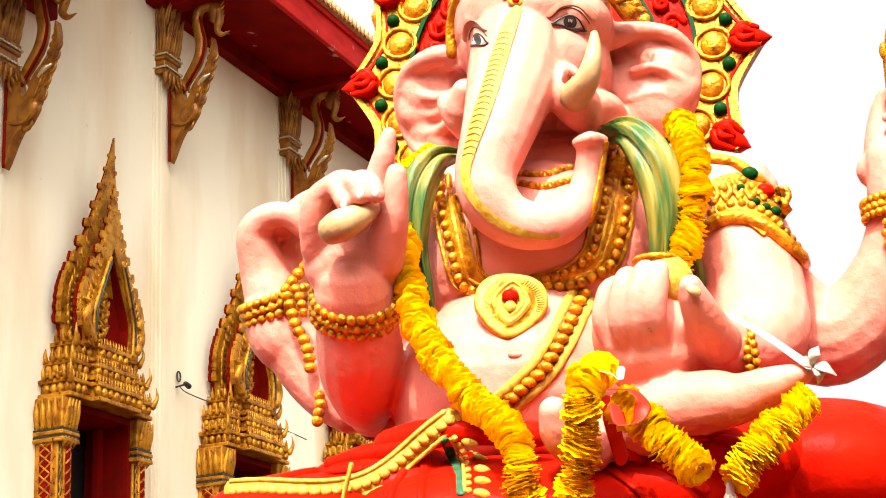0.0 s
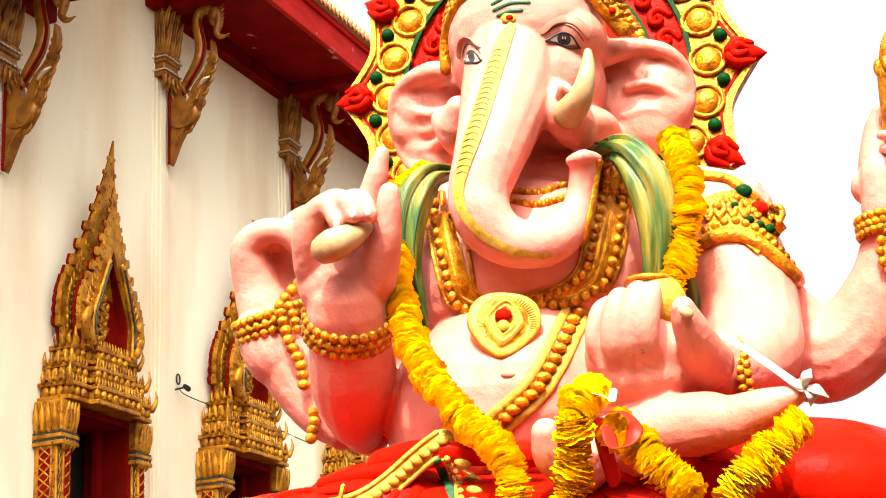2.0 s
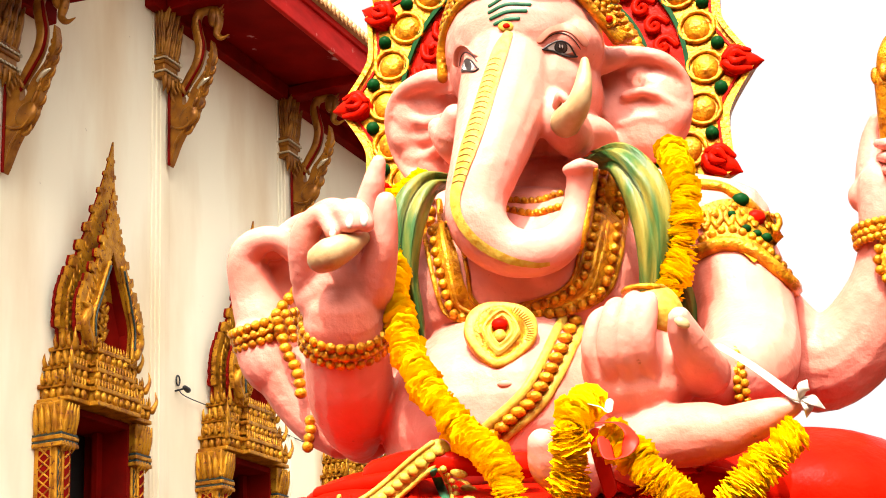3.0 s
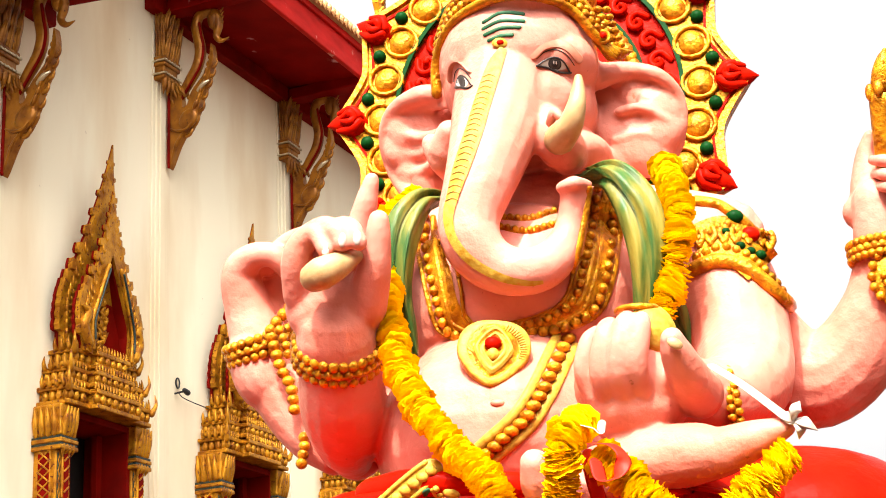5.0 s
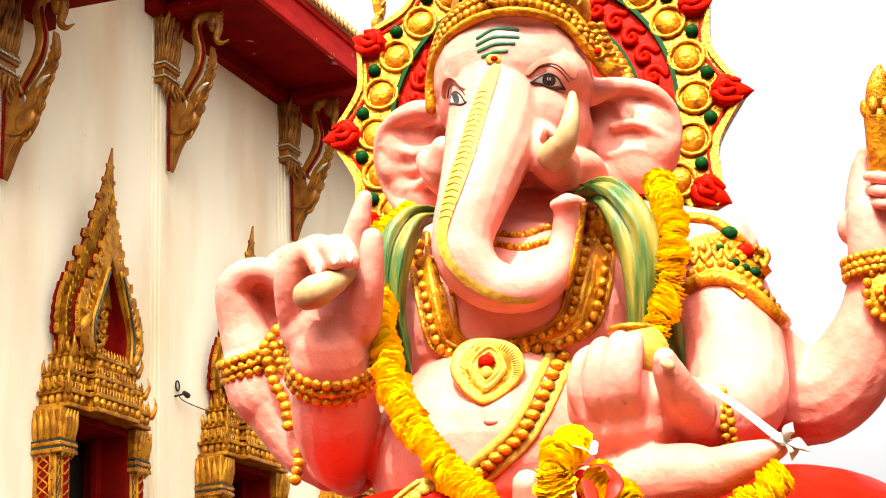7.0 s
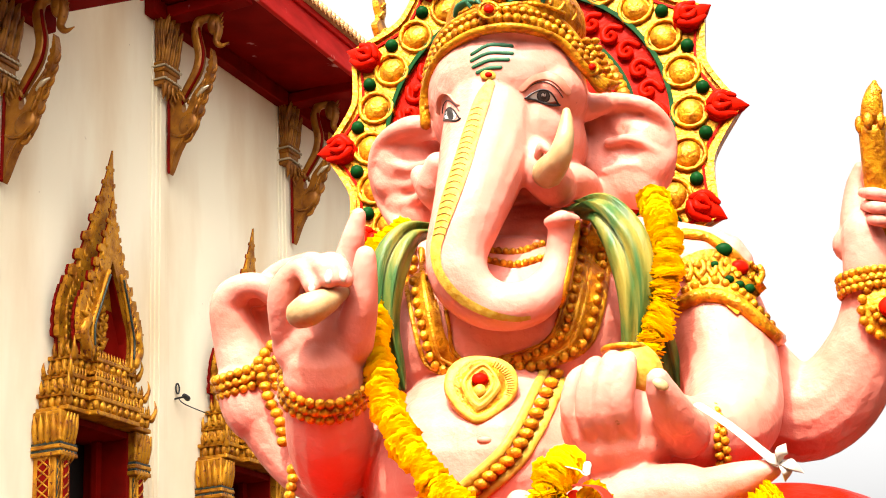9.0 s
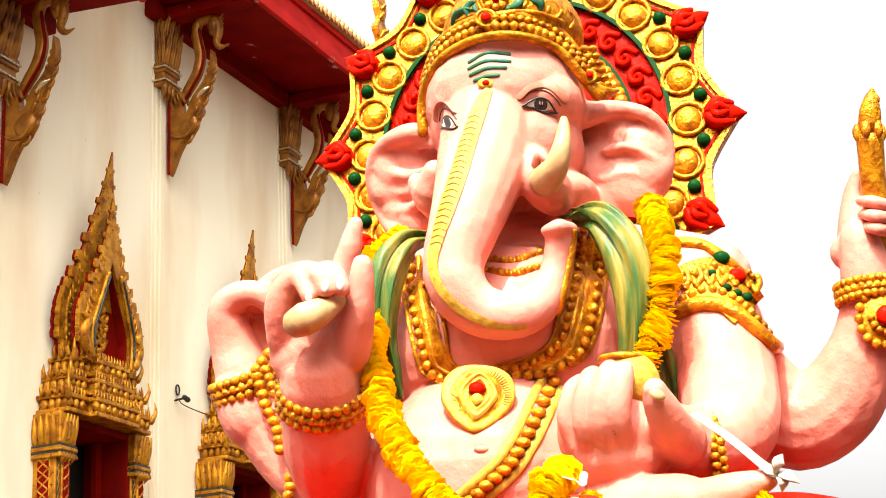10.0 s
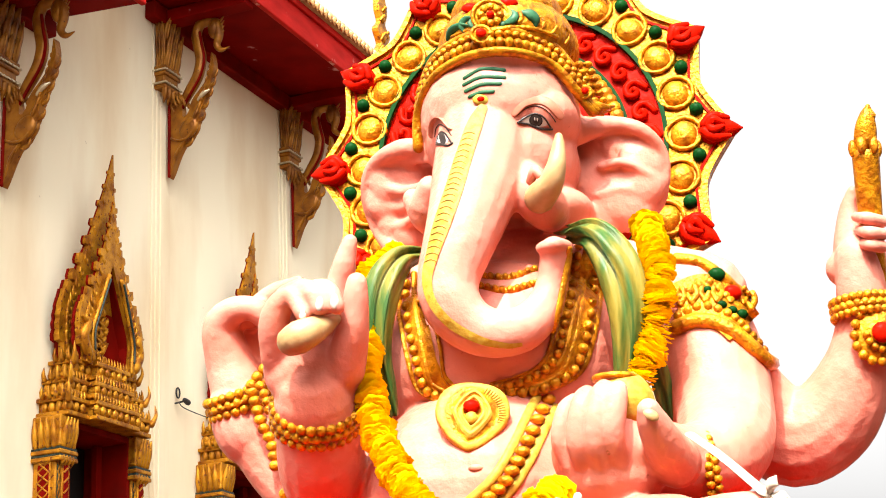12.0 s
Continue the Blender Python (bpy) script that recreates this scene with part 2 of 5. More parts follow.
def capital(s, top):
    """The gilded lotus head of a pilaster behind a bracket."""
    root = tagged(new("pilaster_capital"), "gilded lotus capital with mirror bands on a pilaster", "capital", "pilaster capitals")
    root.matrix_world = TEMPLE @ Matrix.Translation((s, 0, top))
    bm = bmesh.new()
    box(bm, (-0.15, -0.15, -0.62), (0.15, 0.0, 0.0), bevel=0.02)
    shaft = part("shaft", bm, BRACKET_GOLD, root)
    for k in range(3):
        x = -0.11 + 0.11 * k
        leaves = [([(x, -0.15, -0.66, 0.050), (x, -0.18, -0.50, 0.066), (x, -0.22, -0.34, 0.006)], (0, -1, 0)),
                  ([(x + 0.055, -0.14, -0.48, 0.050), (x + 0.055, -0.17, -0.30, 0.064), (x + 0.055, -0.22, -0.13, 0.006)], (0, -1, 0)),
                  ([(x, -0.14, -0.26, 0.046), (x, -0.17, -0.10, 0.058), (x, -0.22, 0.04, 0.006)], (0, -1, 0))]
        leaves += [([(sgn * 0.15, -0.14 + 0.04 * k, -0.66, 0.03), (sgn * 0.17, -0.14 + 0.04 * k, -0.3, 0.035), (sgn * 0.2, -0.14 + 0.04 * k, 0.0, 0.006)], (1, 0, 0)) for sgn in (-1, 1)]
        for pts, out in leaves:
            bm = bmesh.new()
            tube(bm, pts, seg=8, steps=4, flat=0.5, side=Vector(out))
            tube(bm, [(p[0] + 0.02 * out[0] * (1 if p[0] > 0 else -1), p[1] + 0.02 * out[1], p[2], p[3] * 0.35) for p in pts], seg=6, steps=3)
            part("petal", bm, BRACKET_GOLD, shaft)
    for z in (-0.70, -0.88):
        bm = bmesh.new()
        box(bm, (-0.20, -0.20, z - 0.012), (0.20, 0.0, z + 0.012), bevel=0.004)
        for k in range(6):
            ball(bm, (-0.165 + 0.066 * k, -0.20, z), 0.014, seg=8, rings=6)
        part("band", bm, METAL, shaft, "silvery mirror band")
    bm = bmesh.new()
    for z in (-0.74, -0.66, -0.92):
        box(bm, (-0.185, -0.185, z - 0.03), (0.185, 0.0, z + 0.03), bevel=0.02)
    box(bm, (-0.16, -0.16, -0.87), (0.16, 0.0, -0.71), bevel=0.02)
    for k in range(4):
        x = -0.13 + 0.087 * k
        tube(bm, [(x, -0.15, -0.93, 0.042), (x, -0.15, -1.03, 0.036), (x, -0.13, -1.14, 0.006)], seg=8, steps=3)
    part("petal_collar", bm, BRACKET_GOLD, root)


def bracket(s, top):
    """A carved eave bracket: a flame-edged body that ends in a point, and a serpent neck that bears the eave. It stands out from the wall."""
    root = tagged(new("eave_bracket"), "carved gilded serpent eave bracket with red edges", "bracket", "eave brackets")
    # local x runs outward from the wall, z up from the tip
    root.matrix_world = TEMPLE @ Matrix.Translation((s, -0.10, top - 2.06)) @ Matrix.Rotation(radians(-90), 4, "Z") @ Matrix.Diagonal((0.90, 1.0, 1.0, 1.0))
    bm = bmesh.new()
    body = [(0.0, 0.0), (0.06, 0.08), (0.13, 0.23), (0.27, 0.43), (0.36, 0.55), (0.47, 0.67), (0.51, 0.83), (0.56, 0.94), (0.63, 1.08), (0.69, 1.27), (0.72, 1.38), (0.71, 1.48), (0.68, 1.58),
            (0.66, 1.43), (0.63, 1.30), (0.58, 1.20), (0.50, 1.11), (0.40, 1.02), (0.34, 0.93), (0.31, 0.84), (0.26, 0.78), (0.21, 0.80), (0.21, 0.88), (0.18, 0.98), (0.10, 1.02), (0.05, 1.16), (0.0, 1.25)]
    body = [(float(x) * (0.80 + 0.20 * min(1.0, max(0.0, float(z)) / 0.8)), float(z)) for x, z in spline(body + [body[0]], 3)[:-1]]
    plate(bm, body, -0.05, 0.05)
    for sy in (-1, 1):
        # swelling belly, the curl over it, scales up the tail
        ball(bm, (0.30, sy * 0.03, 0.62), (0.17, 0.05, 0.13), turn=Matrix.Rotation(radians(-35), 3, "Y"), seg=14, rings=8)
        tube(bm, [(0.03, sy * 0.05, 0.52, 0.014), (0.14, sy * 0.06, 0.47, 0.018), (0.28, sy * 0.065, 0.47, 0.018), (0.36, sy * 0.06, 0.54, 0.012)], seg=6, steps=4)
        tube(bm, [(0.05, sy * 0.05, 0.12, 0.012), (0.12, sy * 0.055, 0.30, 0.020), (0.22, sy * 0.05, 0.44, 0.010)], seg=6, steps=4)
        for k in range(9):
            f = k / 8
            x, z = 0.44 + 0.24 * f ** 0.8, 0.80 + 0.68 * f
            r = 0.055 * (1 - 0.7 * f)
            tube(bm, [(x - 0.6 * r, sy * 0.045, z - r, r * 0.5), (x + 0.2 * r, sy * 0.06, z, r * 0.5), (x + 0.6 * r, sy * 0.045, z + 1.4 * r, r * 0.12)], seg=6, steps=2)
        for k in range(5):
            x, z = 0.07 + 0.045 * k, 0.92 + 0.10 * k - 0.02 * k * k
            tube(bm, [(x, sy * 0.045, z - 0.06, 0.022), (x - 0.02, sy * 0.06, z, 0.024), (x - 0.06, sy * 0.05, z + 0.09, 0.006)], seg=6, steps=2)
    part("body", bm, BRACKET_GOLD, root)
    for k, (x, z) in enumerate(((0.30, 0.44), (0.50, 0.74), (0.55, 0.90), (0.62, 1.04), (0.67, 1.17), (0.70, 1.29))):
        bm = bmesh.new()
        tube(bm, [(x - 0.05, 0, z - 0.03, 0.035), (x + 0.01, 0, z - 0.02, 0.028), (x + 0.045, 0, z + 0.03, 0.018), (x + 0.04, 0, z + 0.085, 0.004)], seg=8, steps=3, flat=0.8)
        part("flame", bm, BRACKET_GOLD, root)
    neck = [(0.12, 0, 0.90, 0.055), (0.28, 0, 1.11, 0.075), (0.43, 0, 1.32, 0.082), (0.48, 0, 1.53, 0.082), (0.44, 0, 1.73, 0.078), (0.41, 0, 1.90, 0.075), (0.48, 0, 2.03, 0.072), (0.64, 0, 2.05, 0.07)]
    bm = bmesh.new()
    tube(bm, neck, flat=0.8, seg=10)
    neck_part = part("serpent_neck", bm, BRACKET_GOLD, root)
    bm = bmesh.new()
    tube(bm, [(x + 0.07, y - 0.03, z, 0.02) for x, y, z, r in neck[:6]], seg=8)
    tube(bm, [(0.0, -0.05, 0.02, 0.022), (0.0, -0.05, 0.5, 0.024), (0.0, -0.05, 1.0, 0.024)], seg=8)
    part("red_edge", bm, TEMPLE_RED, root, "red painted edge")
    bm = bmesh.new()
    ball(bm, (0.70, 0, 1.92), (0.10, 0.07, 0.14), seg=10)
    tube(bm, [(0.62, 0, 2.04, 0.05), (0.74, 0, 1.98, 0.07), (0.78, 0, 1.82, 0.06), (0.74, 0, 1.68, 0.05), (0.82, 0, 1.60, 0.035), (0.94, 0, 1.62, 0.008)], seg=10, flat=0.8)
    for k in range(4):
        tube(bm, [(0.72, 0, 1.78 + 0.07 * k, 0.03), (0.80, 0, 1.80 + 0.07 * k, 0.02), (0.86, 0, 1.86 + 0.07 * k, 0.005)], seg=6, steps=3)
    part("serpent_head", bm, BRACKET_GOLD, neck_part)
    bm = bmesh.new()
    tube(bm, [(0.48, -0.06, 0.96, 0.022), (0.57, -0.075, 1.02, 0.030), (0.65, -0.06, 1.06, 0.012)], seg=8)
    part("mirror_inlay", bm, METAL, root, "pale glass inlay")


for k, s in enumerate(PILASTERS):
    low = 1.15 if k == 0 else 0.0
    capital(s, 10.78 - low)
    bracket(s + 0.10, 10.76 - low)


def gable(bm, half, base, top, out, lean, edge, solid=0.0):
    """One gable of a window crown: two flame-edged boards that lean forward and meet in a tall spike. Slot 1 is the red back."""
    h = top - base
    for sgn in (-1, 1):
        line = [(half, base), (half * 1.12, base + 0.13 * h), (half * 1.12, base + 0.23 * h), (half * 0.90, base + 0.36 * h), (half * 0.50, base + 0.59 * h), (half * 0.16, base + 0.83 * h), (0, top)]
        path = [(float(x), float(z)) for x, z in spline(line, 10)]
        outer, inner, clear = [], [], 0.0
        for i, (x, z) in enumerate(path):
            f = (z - base) / h
            w = solid if solid else 0.12 + 0.15 * f
            inner.append((max(0.0, x - w), z - 0.03 * (1 - f)))
            if z >= clear or i == len(path) - 1:
                outer.append((x, z))
            if i % 4 == 2 and 0.03 < f < 0.93:
                t = 0.10 * (1 - f) + 0.014
                outer.append((x + t * 0.7, z + t * 0.1))
                outer.append((x + t * 0.9, z + t * 0.6))
                outer.append((x + t * 0.7, z + t * 1.7))
                clear = z + t * 1.05
        low = [(x, z) for x, z in inner if x > 0.001]
        close = [(0.0, min(z for x, z in inner if x <= 0.001))]
        shape = outer + close + low[::-1]
        shape = [(sgn * x, z) for x, z in shape]
        n0 = len(bm.verts)
        plate(bm, shape, -out - edge, -out, 0)
        plate(bm, [(x * 1.02, z) for x, z in shape], -out + 0.004, -out + 0.045, 1)
        for i in range(2, len(path) - 6, 3):
            x, z = path[i]
            f = (z - base) / h
            r = 0.05 * (1 - 0.6 * f)
            tube(bm, [(sgn * max(0.0, x - 1.7 * r), -out - edge, z - r, r * 0.35), (sgn * max(0.0, x - 0.7 * r), -out - edge - 0.012, z + 0.4 * r, r * 0.55), (sgn * max(0.0, x - 0.8 * r), -out - edge, z + 2.2 * r, r * 0.12)], 0, seg=6, steps=2)
            ball(bm, (sgn * max(0.0, x - 2.2 * r), -out - edge, z), (r * 0.5, 0.016, r * 0.8), 0, seg=6, rings=4)
        bm.verts.ensure_lookup_table()
        for v in bm.verts[n0:]:
            f = (v.co.z - base) / h
            v.co.y = -out + (v.co.y + out) * (1 - 0.8 * max(0.0, f)) - lean * f


def window(s, k):
    root = tagged(new("window_%d" % (k + 1)), "gilded temple window with a spired carved crown over a dark opening", "window", "temple windows", "structure")
    root.matrix_world = TEMPLE @ Matrix.Translation((s, 0, 0))
    # pilaster jambs with lozenge panels
    for sgn in (-1, 1):
        bm = bmesh.new()
        x0, x1 = sorted((sgn * 0.58, sgn * 0.80))
        box(bm, (x0, -0.30, 1.9), (x1, 0.0, 4.84), bevel=0.02)
        box(bm, (x0 + 0.06, -0.34, 1.9), (x1 - 0.06, -0.1, 4.82), bevel=0.015)
        box(bm, (x0 - 0.02, -0.24, 1.9), (x1 + 0.02, -0.07, 4.82), bevel=0.015)
        z = 2.0
        while z < 4.72:
            for y in (-0.22, -0.10):
                ball(bm, (x1, y, z), (0.02, 0.045, 0.08), seg=4, rings=4)
            z += 0.19
        jamb = part("jamb", bm, TEMPLE_GOLD, root)
        # dark lattice strip beside a red strip with slanted gilded bars
        bm = bmesh.new()
        box(bm, (x0 + 0.015, -0.312, 1.95), (x0 + 0.055, -0.296, 4.70))
        box(bm, (x1 - 0.055, -0.312, 1.95), (x1 - 0.015, -0.296, 4.70))
        part("inlay_strip", bm, MIRROR, jamb, "dark glass inlay strip")
        bm = bmesh.new()
        box(bm, (x0 + 0.075, -0.352, 1.95), (x1 - 0.075, -0.33, 4.70))
        box(bm, (x0 - 0.026, -0.225, 1.95), (x0 - 0.01, -0.085, 4.70))
        part("red_strip", bm, TEMPLE_RED, jamb, "red painted strip")
        bm = bmesh.new()
        z = 1.98
        while z < 4.64:
            tube(bm, [(x0 + 0.075, -0.352, z, 0.011), (x1 - 0.075, -0.352, z + 0.06, 0.011)], seg=5, steps=1)
            for sl in (-1, 1):
                tube(bm, [(x0 - 0.026, -0.155 - 0.07 * sl, z, 0.010), (x0 - 0.026, -0.155 + 0.07 * sl, z + 0.11, 0.010)], seg=5, steps=1)
                for xs in (x0 + 0.035, x1 - 0.035):
                    tube(bm, [(xs - 0.02 * sl, -0.314, z, 0.007), (xs + 0.02 * sl, -0.314, z + 0.11, 0.007)], seg=5, steps=1)
            z += 0.11
        part("lattice", bm, TEMPLE_GOLD, jamb)
        bm = bmesh.new()
        box(bm, (x0 - 0.03, -0.37, 4.88), (x1 + 0.03, 0.0, 5.22), bevel=0.02)
        for i in range(4):
            x = x0 + (i + 0.5) * (x1 - x0) / 4
            tube(bm, [(x, -0.36, 4.90, 0.032), (x, -0.39, 5.04, 0.036), (x, -0.42, 5.18, 0.010)], seg=8, steps=3)
            tube(bm, [(x, -0.34, 4.80, 0.032), (x, -0.36, 4.74, 0.030), (x, -0.34, 4.68, 0.005)], seg=8, steps=3)
        for i in range(4):
            y = -0.05 - i * 0.08
            for x, d in ((x0 - 0.02, -1) if sgn < 0 else (x1 + 0.02, 1),):
                tube(bm, [(x, y, 4.90, 0.036), (x + d * 0.02, y, 5.04, 0.040), (x + d * 0.04, y, 5.18, 0.010)], seg=6, steps=3)
        part("jamb_capital", bm, TEMPLE_GOLD, jamb)
        bm = bmesh.new()
        for z in (4.79, 4.865):
            box(bm, (x0 - 0.035, -0.375, z - 0.012), (x1 + 0.035, 0.0, z + 0.012), bevel=0.004)
        part("mirror_band", bm, MIRROR, jamb, "dark glass mosaic band")
        bm = bmesh.new()
        for z in (4.828, 4.755):
            box(bm, (x0 - 0.045, -0.385, z - 0.024), (x1 + 0.045, 0.0, z + 0.024), bevel=0.012)
        part("moulding", bm, TEMPLE_GOLD, jamb)
    # red lining with a red shutter leaf; a near-black sheet paints the opening's shade
    bm = bmesh.new()
    box(bm, (-0.575, -0.27, 2.2), (-0.52, 0.55, 5.20))
    box(bm, (0.52, -0.27, 2.2), (0.575, 0.55, 5.20))
    box(bm, (-0.52, -0.27, 5.14), (0.52, 0.55, 5.21))
    box(bm, (0.40, 0.05, 2.2), (0.50, 0.12, 5.13))
    part("lining", bm, TEMPLE_RED, root, "dark red painted reveal")
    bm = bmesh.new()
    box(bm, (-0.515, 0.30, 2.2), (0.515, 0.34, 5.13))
    shutter = part("shutter", bm, DARK, root, "near-black sheet for the shade in the window opening")
    bm = bmesh.new()
    for z in np.arange(2.4, 5.0, 0.16):
        ball(bm, (0.02, 0.29, z), (0.05, 0.03, 0.07), seg=8, rings=6)
    part("shutter_boss", bm, TEMPLE_RED, shutter, "carved red centre strip")
    bm = bmesh.new()
    box(bm, (-0.95, -0.46, 1.75), (0.95, 0.0, 1.95), bevel=0.03)
    part("sill", bm, TEMPLE_GOLD, root)
    # stepped crown base: three tiers, each with a projecting middle
    for half, out, z0, z1 in ((0.78, 0.42, 5.22, 5.43), (0.70, 0.38, 5.47, 5.65), (0.60, 0.35, 5.69, 5.88)):
        bm = bmesh.new()
        box(bm, (-half, -out, z0), (half, 0.0, z0 + 0.05), bevel=0.012)
        box(bm, (-half + 0.06, -out + 0.05, z0 + 0.05), (half - 0.06, 0.0, z1 - 0.05))
        box(bm, (-half, -out, z1 - 0.05), (half, 0.0, z1), bevel=0.012)
        mid = half * 0.52
        box(bm, (-mid, -out - 0.10, z0 - 0.003), (mid, -out + 0.1, z0 + 0.05), bevel=0.012)
        box(bm, (-mid + 0.03, -out - 0.07, z0 + 0.05), (mid - 0.03, -out + 0.1, z1 - 0.05))
        box(bm, (-mid, -out - 0.10, z1 - 0.05), (mid, -out + 0.1, z1 + 0.003), bevel=0.012)
        n = int(half * 2 / 0.105)
        for i in range(n):
            x = -half + (i + 0.5) * 2 * half / n
            y = -out - (0.07 if abs(x) < mid else -0.03)
            ball(bm, (x, y, (z0 + z1) / 2), (0.045, 0.045, 0.06), seg=4 if i % 2 else 8, rings=4 if i % 2 else 6)
            for dx in (-0.026, 0.026):
                tube(bm, [(x + dx, y, z1 - 0.01, 0.017), (x + dx, y - 0.012, z1 + 0.03, 0.014), (x + dx, y - 0.006, z1 + 0.085, 0.003)], seg=5, steps=2, ends=False)
        for y in np.arange(-out + 0.06, -0.02, 0.09):
            for sgn in (-1, 1):
                ball(bm, (sgn * (half - 0.05), y, (z0 + z1) / 2), (0.05, 0.05, 0.075), seg=6, rings=4)
                tube(bm, [(sgn * half, y, z1 - 0.02, 0.03), (sgn * (half + 0.03), y, z1 + 0.05, 0.022), (sgn * (half + 0.02), y, z1 + 0.13, 0.004)], seg=5, steps=2, ends=False)
        for sgn in (-1, 1):
            tube(bm, [(sgn * half, -out, z1 - 0.05, 0.04), (sgn * (half + 0.04), -out - 0.03, z1 + 0.06, 0.022), (sgn * (half + 0.03), -out - 0.02, z1 + 0.17, 0.005)], seg=6, steps=3)
        part("crown_tier", bm, TEMPLE_GOLD, root)
    # two nested gables with a red niche between
    bm = bmesh.new()
    gable(bm, 0.52, 5.88, 8.40, 0.08, 0.29, 0.08, 9.0)
    part("rear_gable", bm, [TEMPLE_GOLD, TEMPLE_RED], root)
    bm = bmesh.new()
    gable(bm, 0.46, 5.86, 7.83, 0.34, 0.05, 0.07)
    for sgn in (-1, 1):
        tube(bm, [(sgn * 0.44, -0.41, 5.95, 0.06), (sgn * 0.53, -0.41, 6.12, 0.06), (sgn * 0.47, -0.43, 6.28, 0.05), (sgn * 0.58, -0.43, 6.33, 0.012)], seg=8)
        tube(bm, [(sgn * 0.36, -0.42, 5.9, 0.03), (sgn * 0.38, -0.42, 6.2, 0.03), (sgn * 0.28, -0.43, 6.5, 0.03), (sgn * 0.12, -0.44, 6.9, 0.03)], seg=6)
    front = part("front_gable", bm, [TEMPLE_GOLD, TEMPLE_RED], root)
    bm = bmesh.new()
    for sgn in (-1, 1):
        tube(bm, [(sgn * 0.37, -0.455, 6.0, 0.012), (sgn * 0.37, -0.455, 6.22, 0.013), (sgn * 0.27, -0.465, 6.5, 0.013), (sgn * 0.13, -0.47, 6.85, 0.014)], seg=6)
    part("mirror_edge", bm, MIRROR, front, "dark glass mosaic edge")
    bm = bmesh.new()
    plate(bm, [(-0.42, 5.86), (-0.42, 6.2), (-0.30, 6.5), (-0.15, 6.9), (0, 7.2), (0.15, 6.9), (0.30, 6.5), (0.42, 6.2), (0.42, 5.86)], -0.22, -0.19)
    for sgn in (-1, 1):
        plate(bm, [(sgn * 0.40, 5.86), (sgn * 0.40, 6.2), (sgn * 0.28, 6.5), (sgn * 0.10, 7.0), (sgn * 0.13, 7.0), (sgn * 0.31, 6.5), (sgn * 0.43, 6.2), (sgn * 0.43, 5.86)], -0.38, -0.22)
    niche = part("niche", bm, TEMPLE_RED, root, "dark red niche")
    bm = bmesh.new()
    rnd = random.Random(5)
    for i in range(34):
        a = i * 2.4
        r = 0.035 * math.sqrt(i + 1)
        x, z = r * math.cos(a) - 0.10, 6.22 + r * math.sin(a) * 1.7
        d = rnd.uniform(-0.05, 0.05)
        tube(bm, [(x, -0.23, z, 0.035), (x + d, -0.30, z + 0.04, 0.03), (x - d, -0.28, z + 0.11, 0.006)], seg=6, steps=3)
    part("niche_relief", bm, TEMPLE_GOLD, niche, "tangled gilded leaf relief")


for k, s in enumerate(WINDOWS):
    window(s, k)

# eaves: the high roof over the middle bays and a lower tier over the near end
def eave(s0, s1, z, name):
    root = tagged(new(name), "red temple eave with a painted soffit and ribbed tile edge", "eave", "temple eaves", "structure")
    root.matrix_world = TEMPLE
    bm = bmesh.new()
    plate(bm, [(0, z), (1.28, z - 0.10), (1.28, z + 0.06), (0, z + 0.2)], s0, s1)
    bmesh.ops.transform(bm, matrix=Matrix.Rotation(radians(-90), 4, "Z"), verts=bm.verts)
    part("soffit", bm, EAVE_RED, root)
    bm = bmesh.new()
    box(bm, (s0 - 0.05, -1.36, z - 0.14), (s1, -1.29, z + 0.26), bevel=0.015)
    box(bm, (s0 - 0.05, -1.40, z + 0.24), (s1, -1.30, z + 0.34), bevel=0.015)
    part("fascia", bm, FASCIA_RED, root, "weathered red fascia board, sky light put into its colour")
    bm = bmesh.new()
    box(bm, (s0, -0.16, z - 0.25), (s1, 0.0, z - 0.02), bevel=0.02)
    part("cornice", bm, TEMPLE_RED, root)
    for s in PILASTERS:
        if s0 < s < s1:
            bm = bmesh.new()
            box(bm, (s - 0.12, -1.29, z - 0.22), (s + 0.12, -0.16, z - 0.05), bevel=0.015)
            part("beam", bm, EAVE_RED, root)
    bm = bmesh.new()
    plate(bm, [(1.45, z + 0.36), (-5.0, z + 6.5), (-5.0, z + 6.3), (1.3, z + 0.30)], s0, s1)
    bmesh.ops.transform(bm, matrix=Matrix.Rotation(radians(-90), 4, "Z"), verts=bm.verts)
    part("roof_bed", bm, TILE, root)
    return root


# unseen extra eave, added to shade the wall between the two tiers
eave(-9.0, 0.55, 10.98 + 0.62, "eave_unseen")
high = eave(0.62, 16.0, 10.98, "eave_high")
eave(-9.0, -1.36, 10.98 - 1.13, "eave_low")

# rounded tile ends along the roof edge, two rows, and a gilded finial
tile = bmesh.new()
tube(tile, [(0, 0, 0, 0.048), (0, 0.10, 0.06, 0.05), (0, 0.42, 0.36, 0.05)], seg=8, steps=2)
tube(tile, [(0, -0.01, -0.02, 0.05), (0, -0.02, -0.07, 0.03), (0, -0.02, -0.11, 0.004)], seg=6, steps=2)
tile_mesh = bpy.data.meshes.new("roof_tile")
tile.to_mesh(tile_mesh)
tile.free()
tile_mesh.materials.append(TILE)
for row in range(2):
    for k in range(58):
        t = new("roof_tile", tile_mesh)
        t.parent = high
        t.location = (0.62 + 0.125 * (k + 0.5 * row), -1.46 + 0.30 * row, 10.98 + 0.42 + 0.28 * row)
bm = bmesh.new()
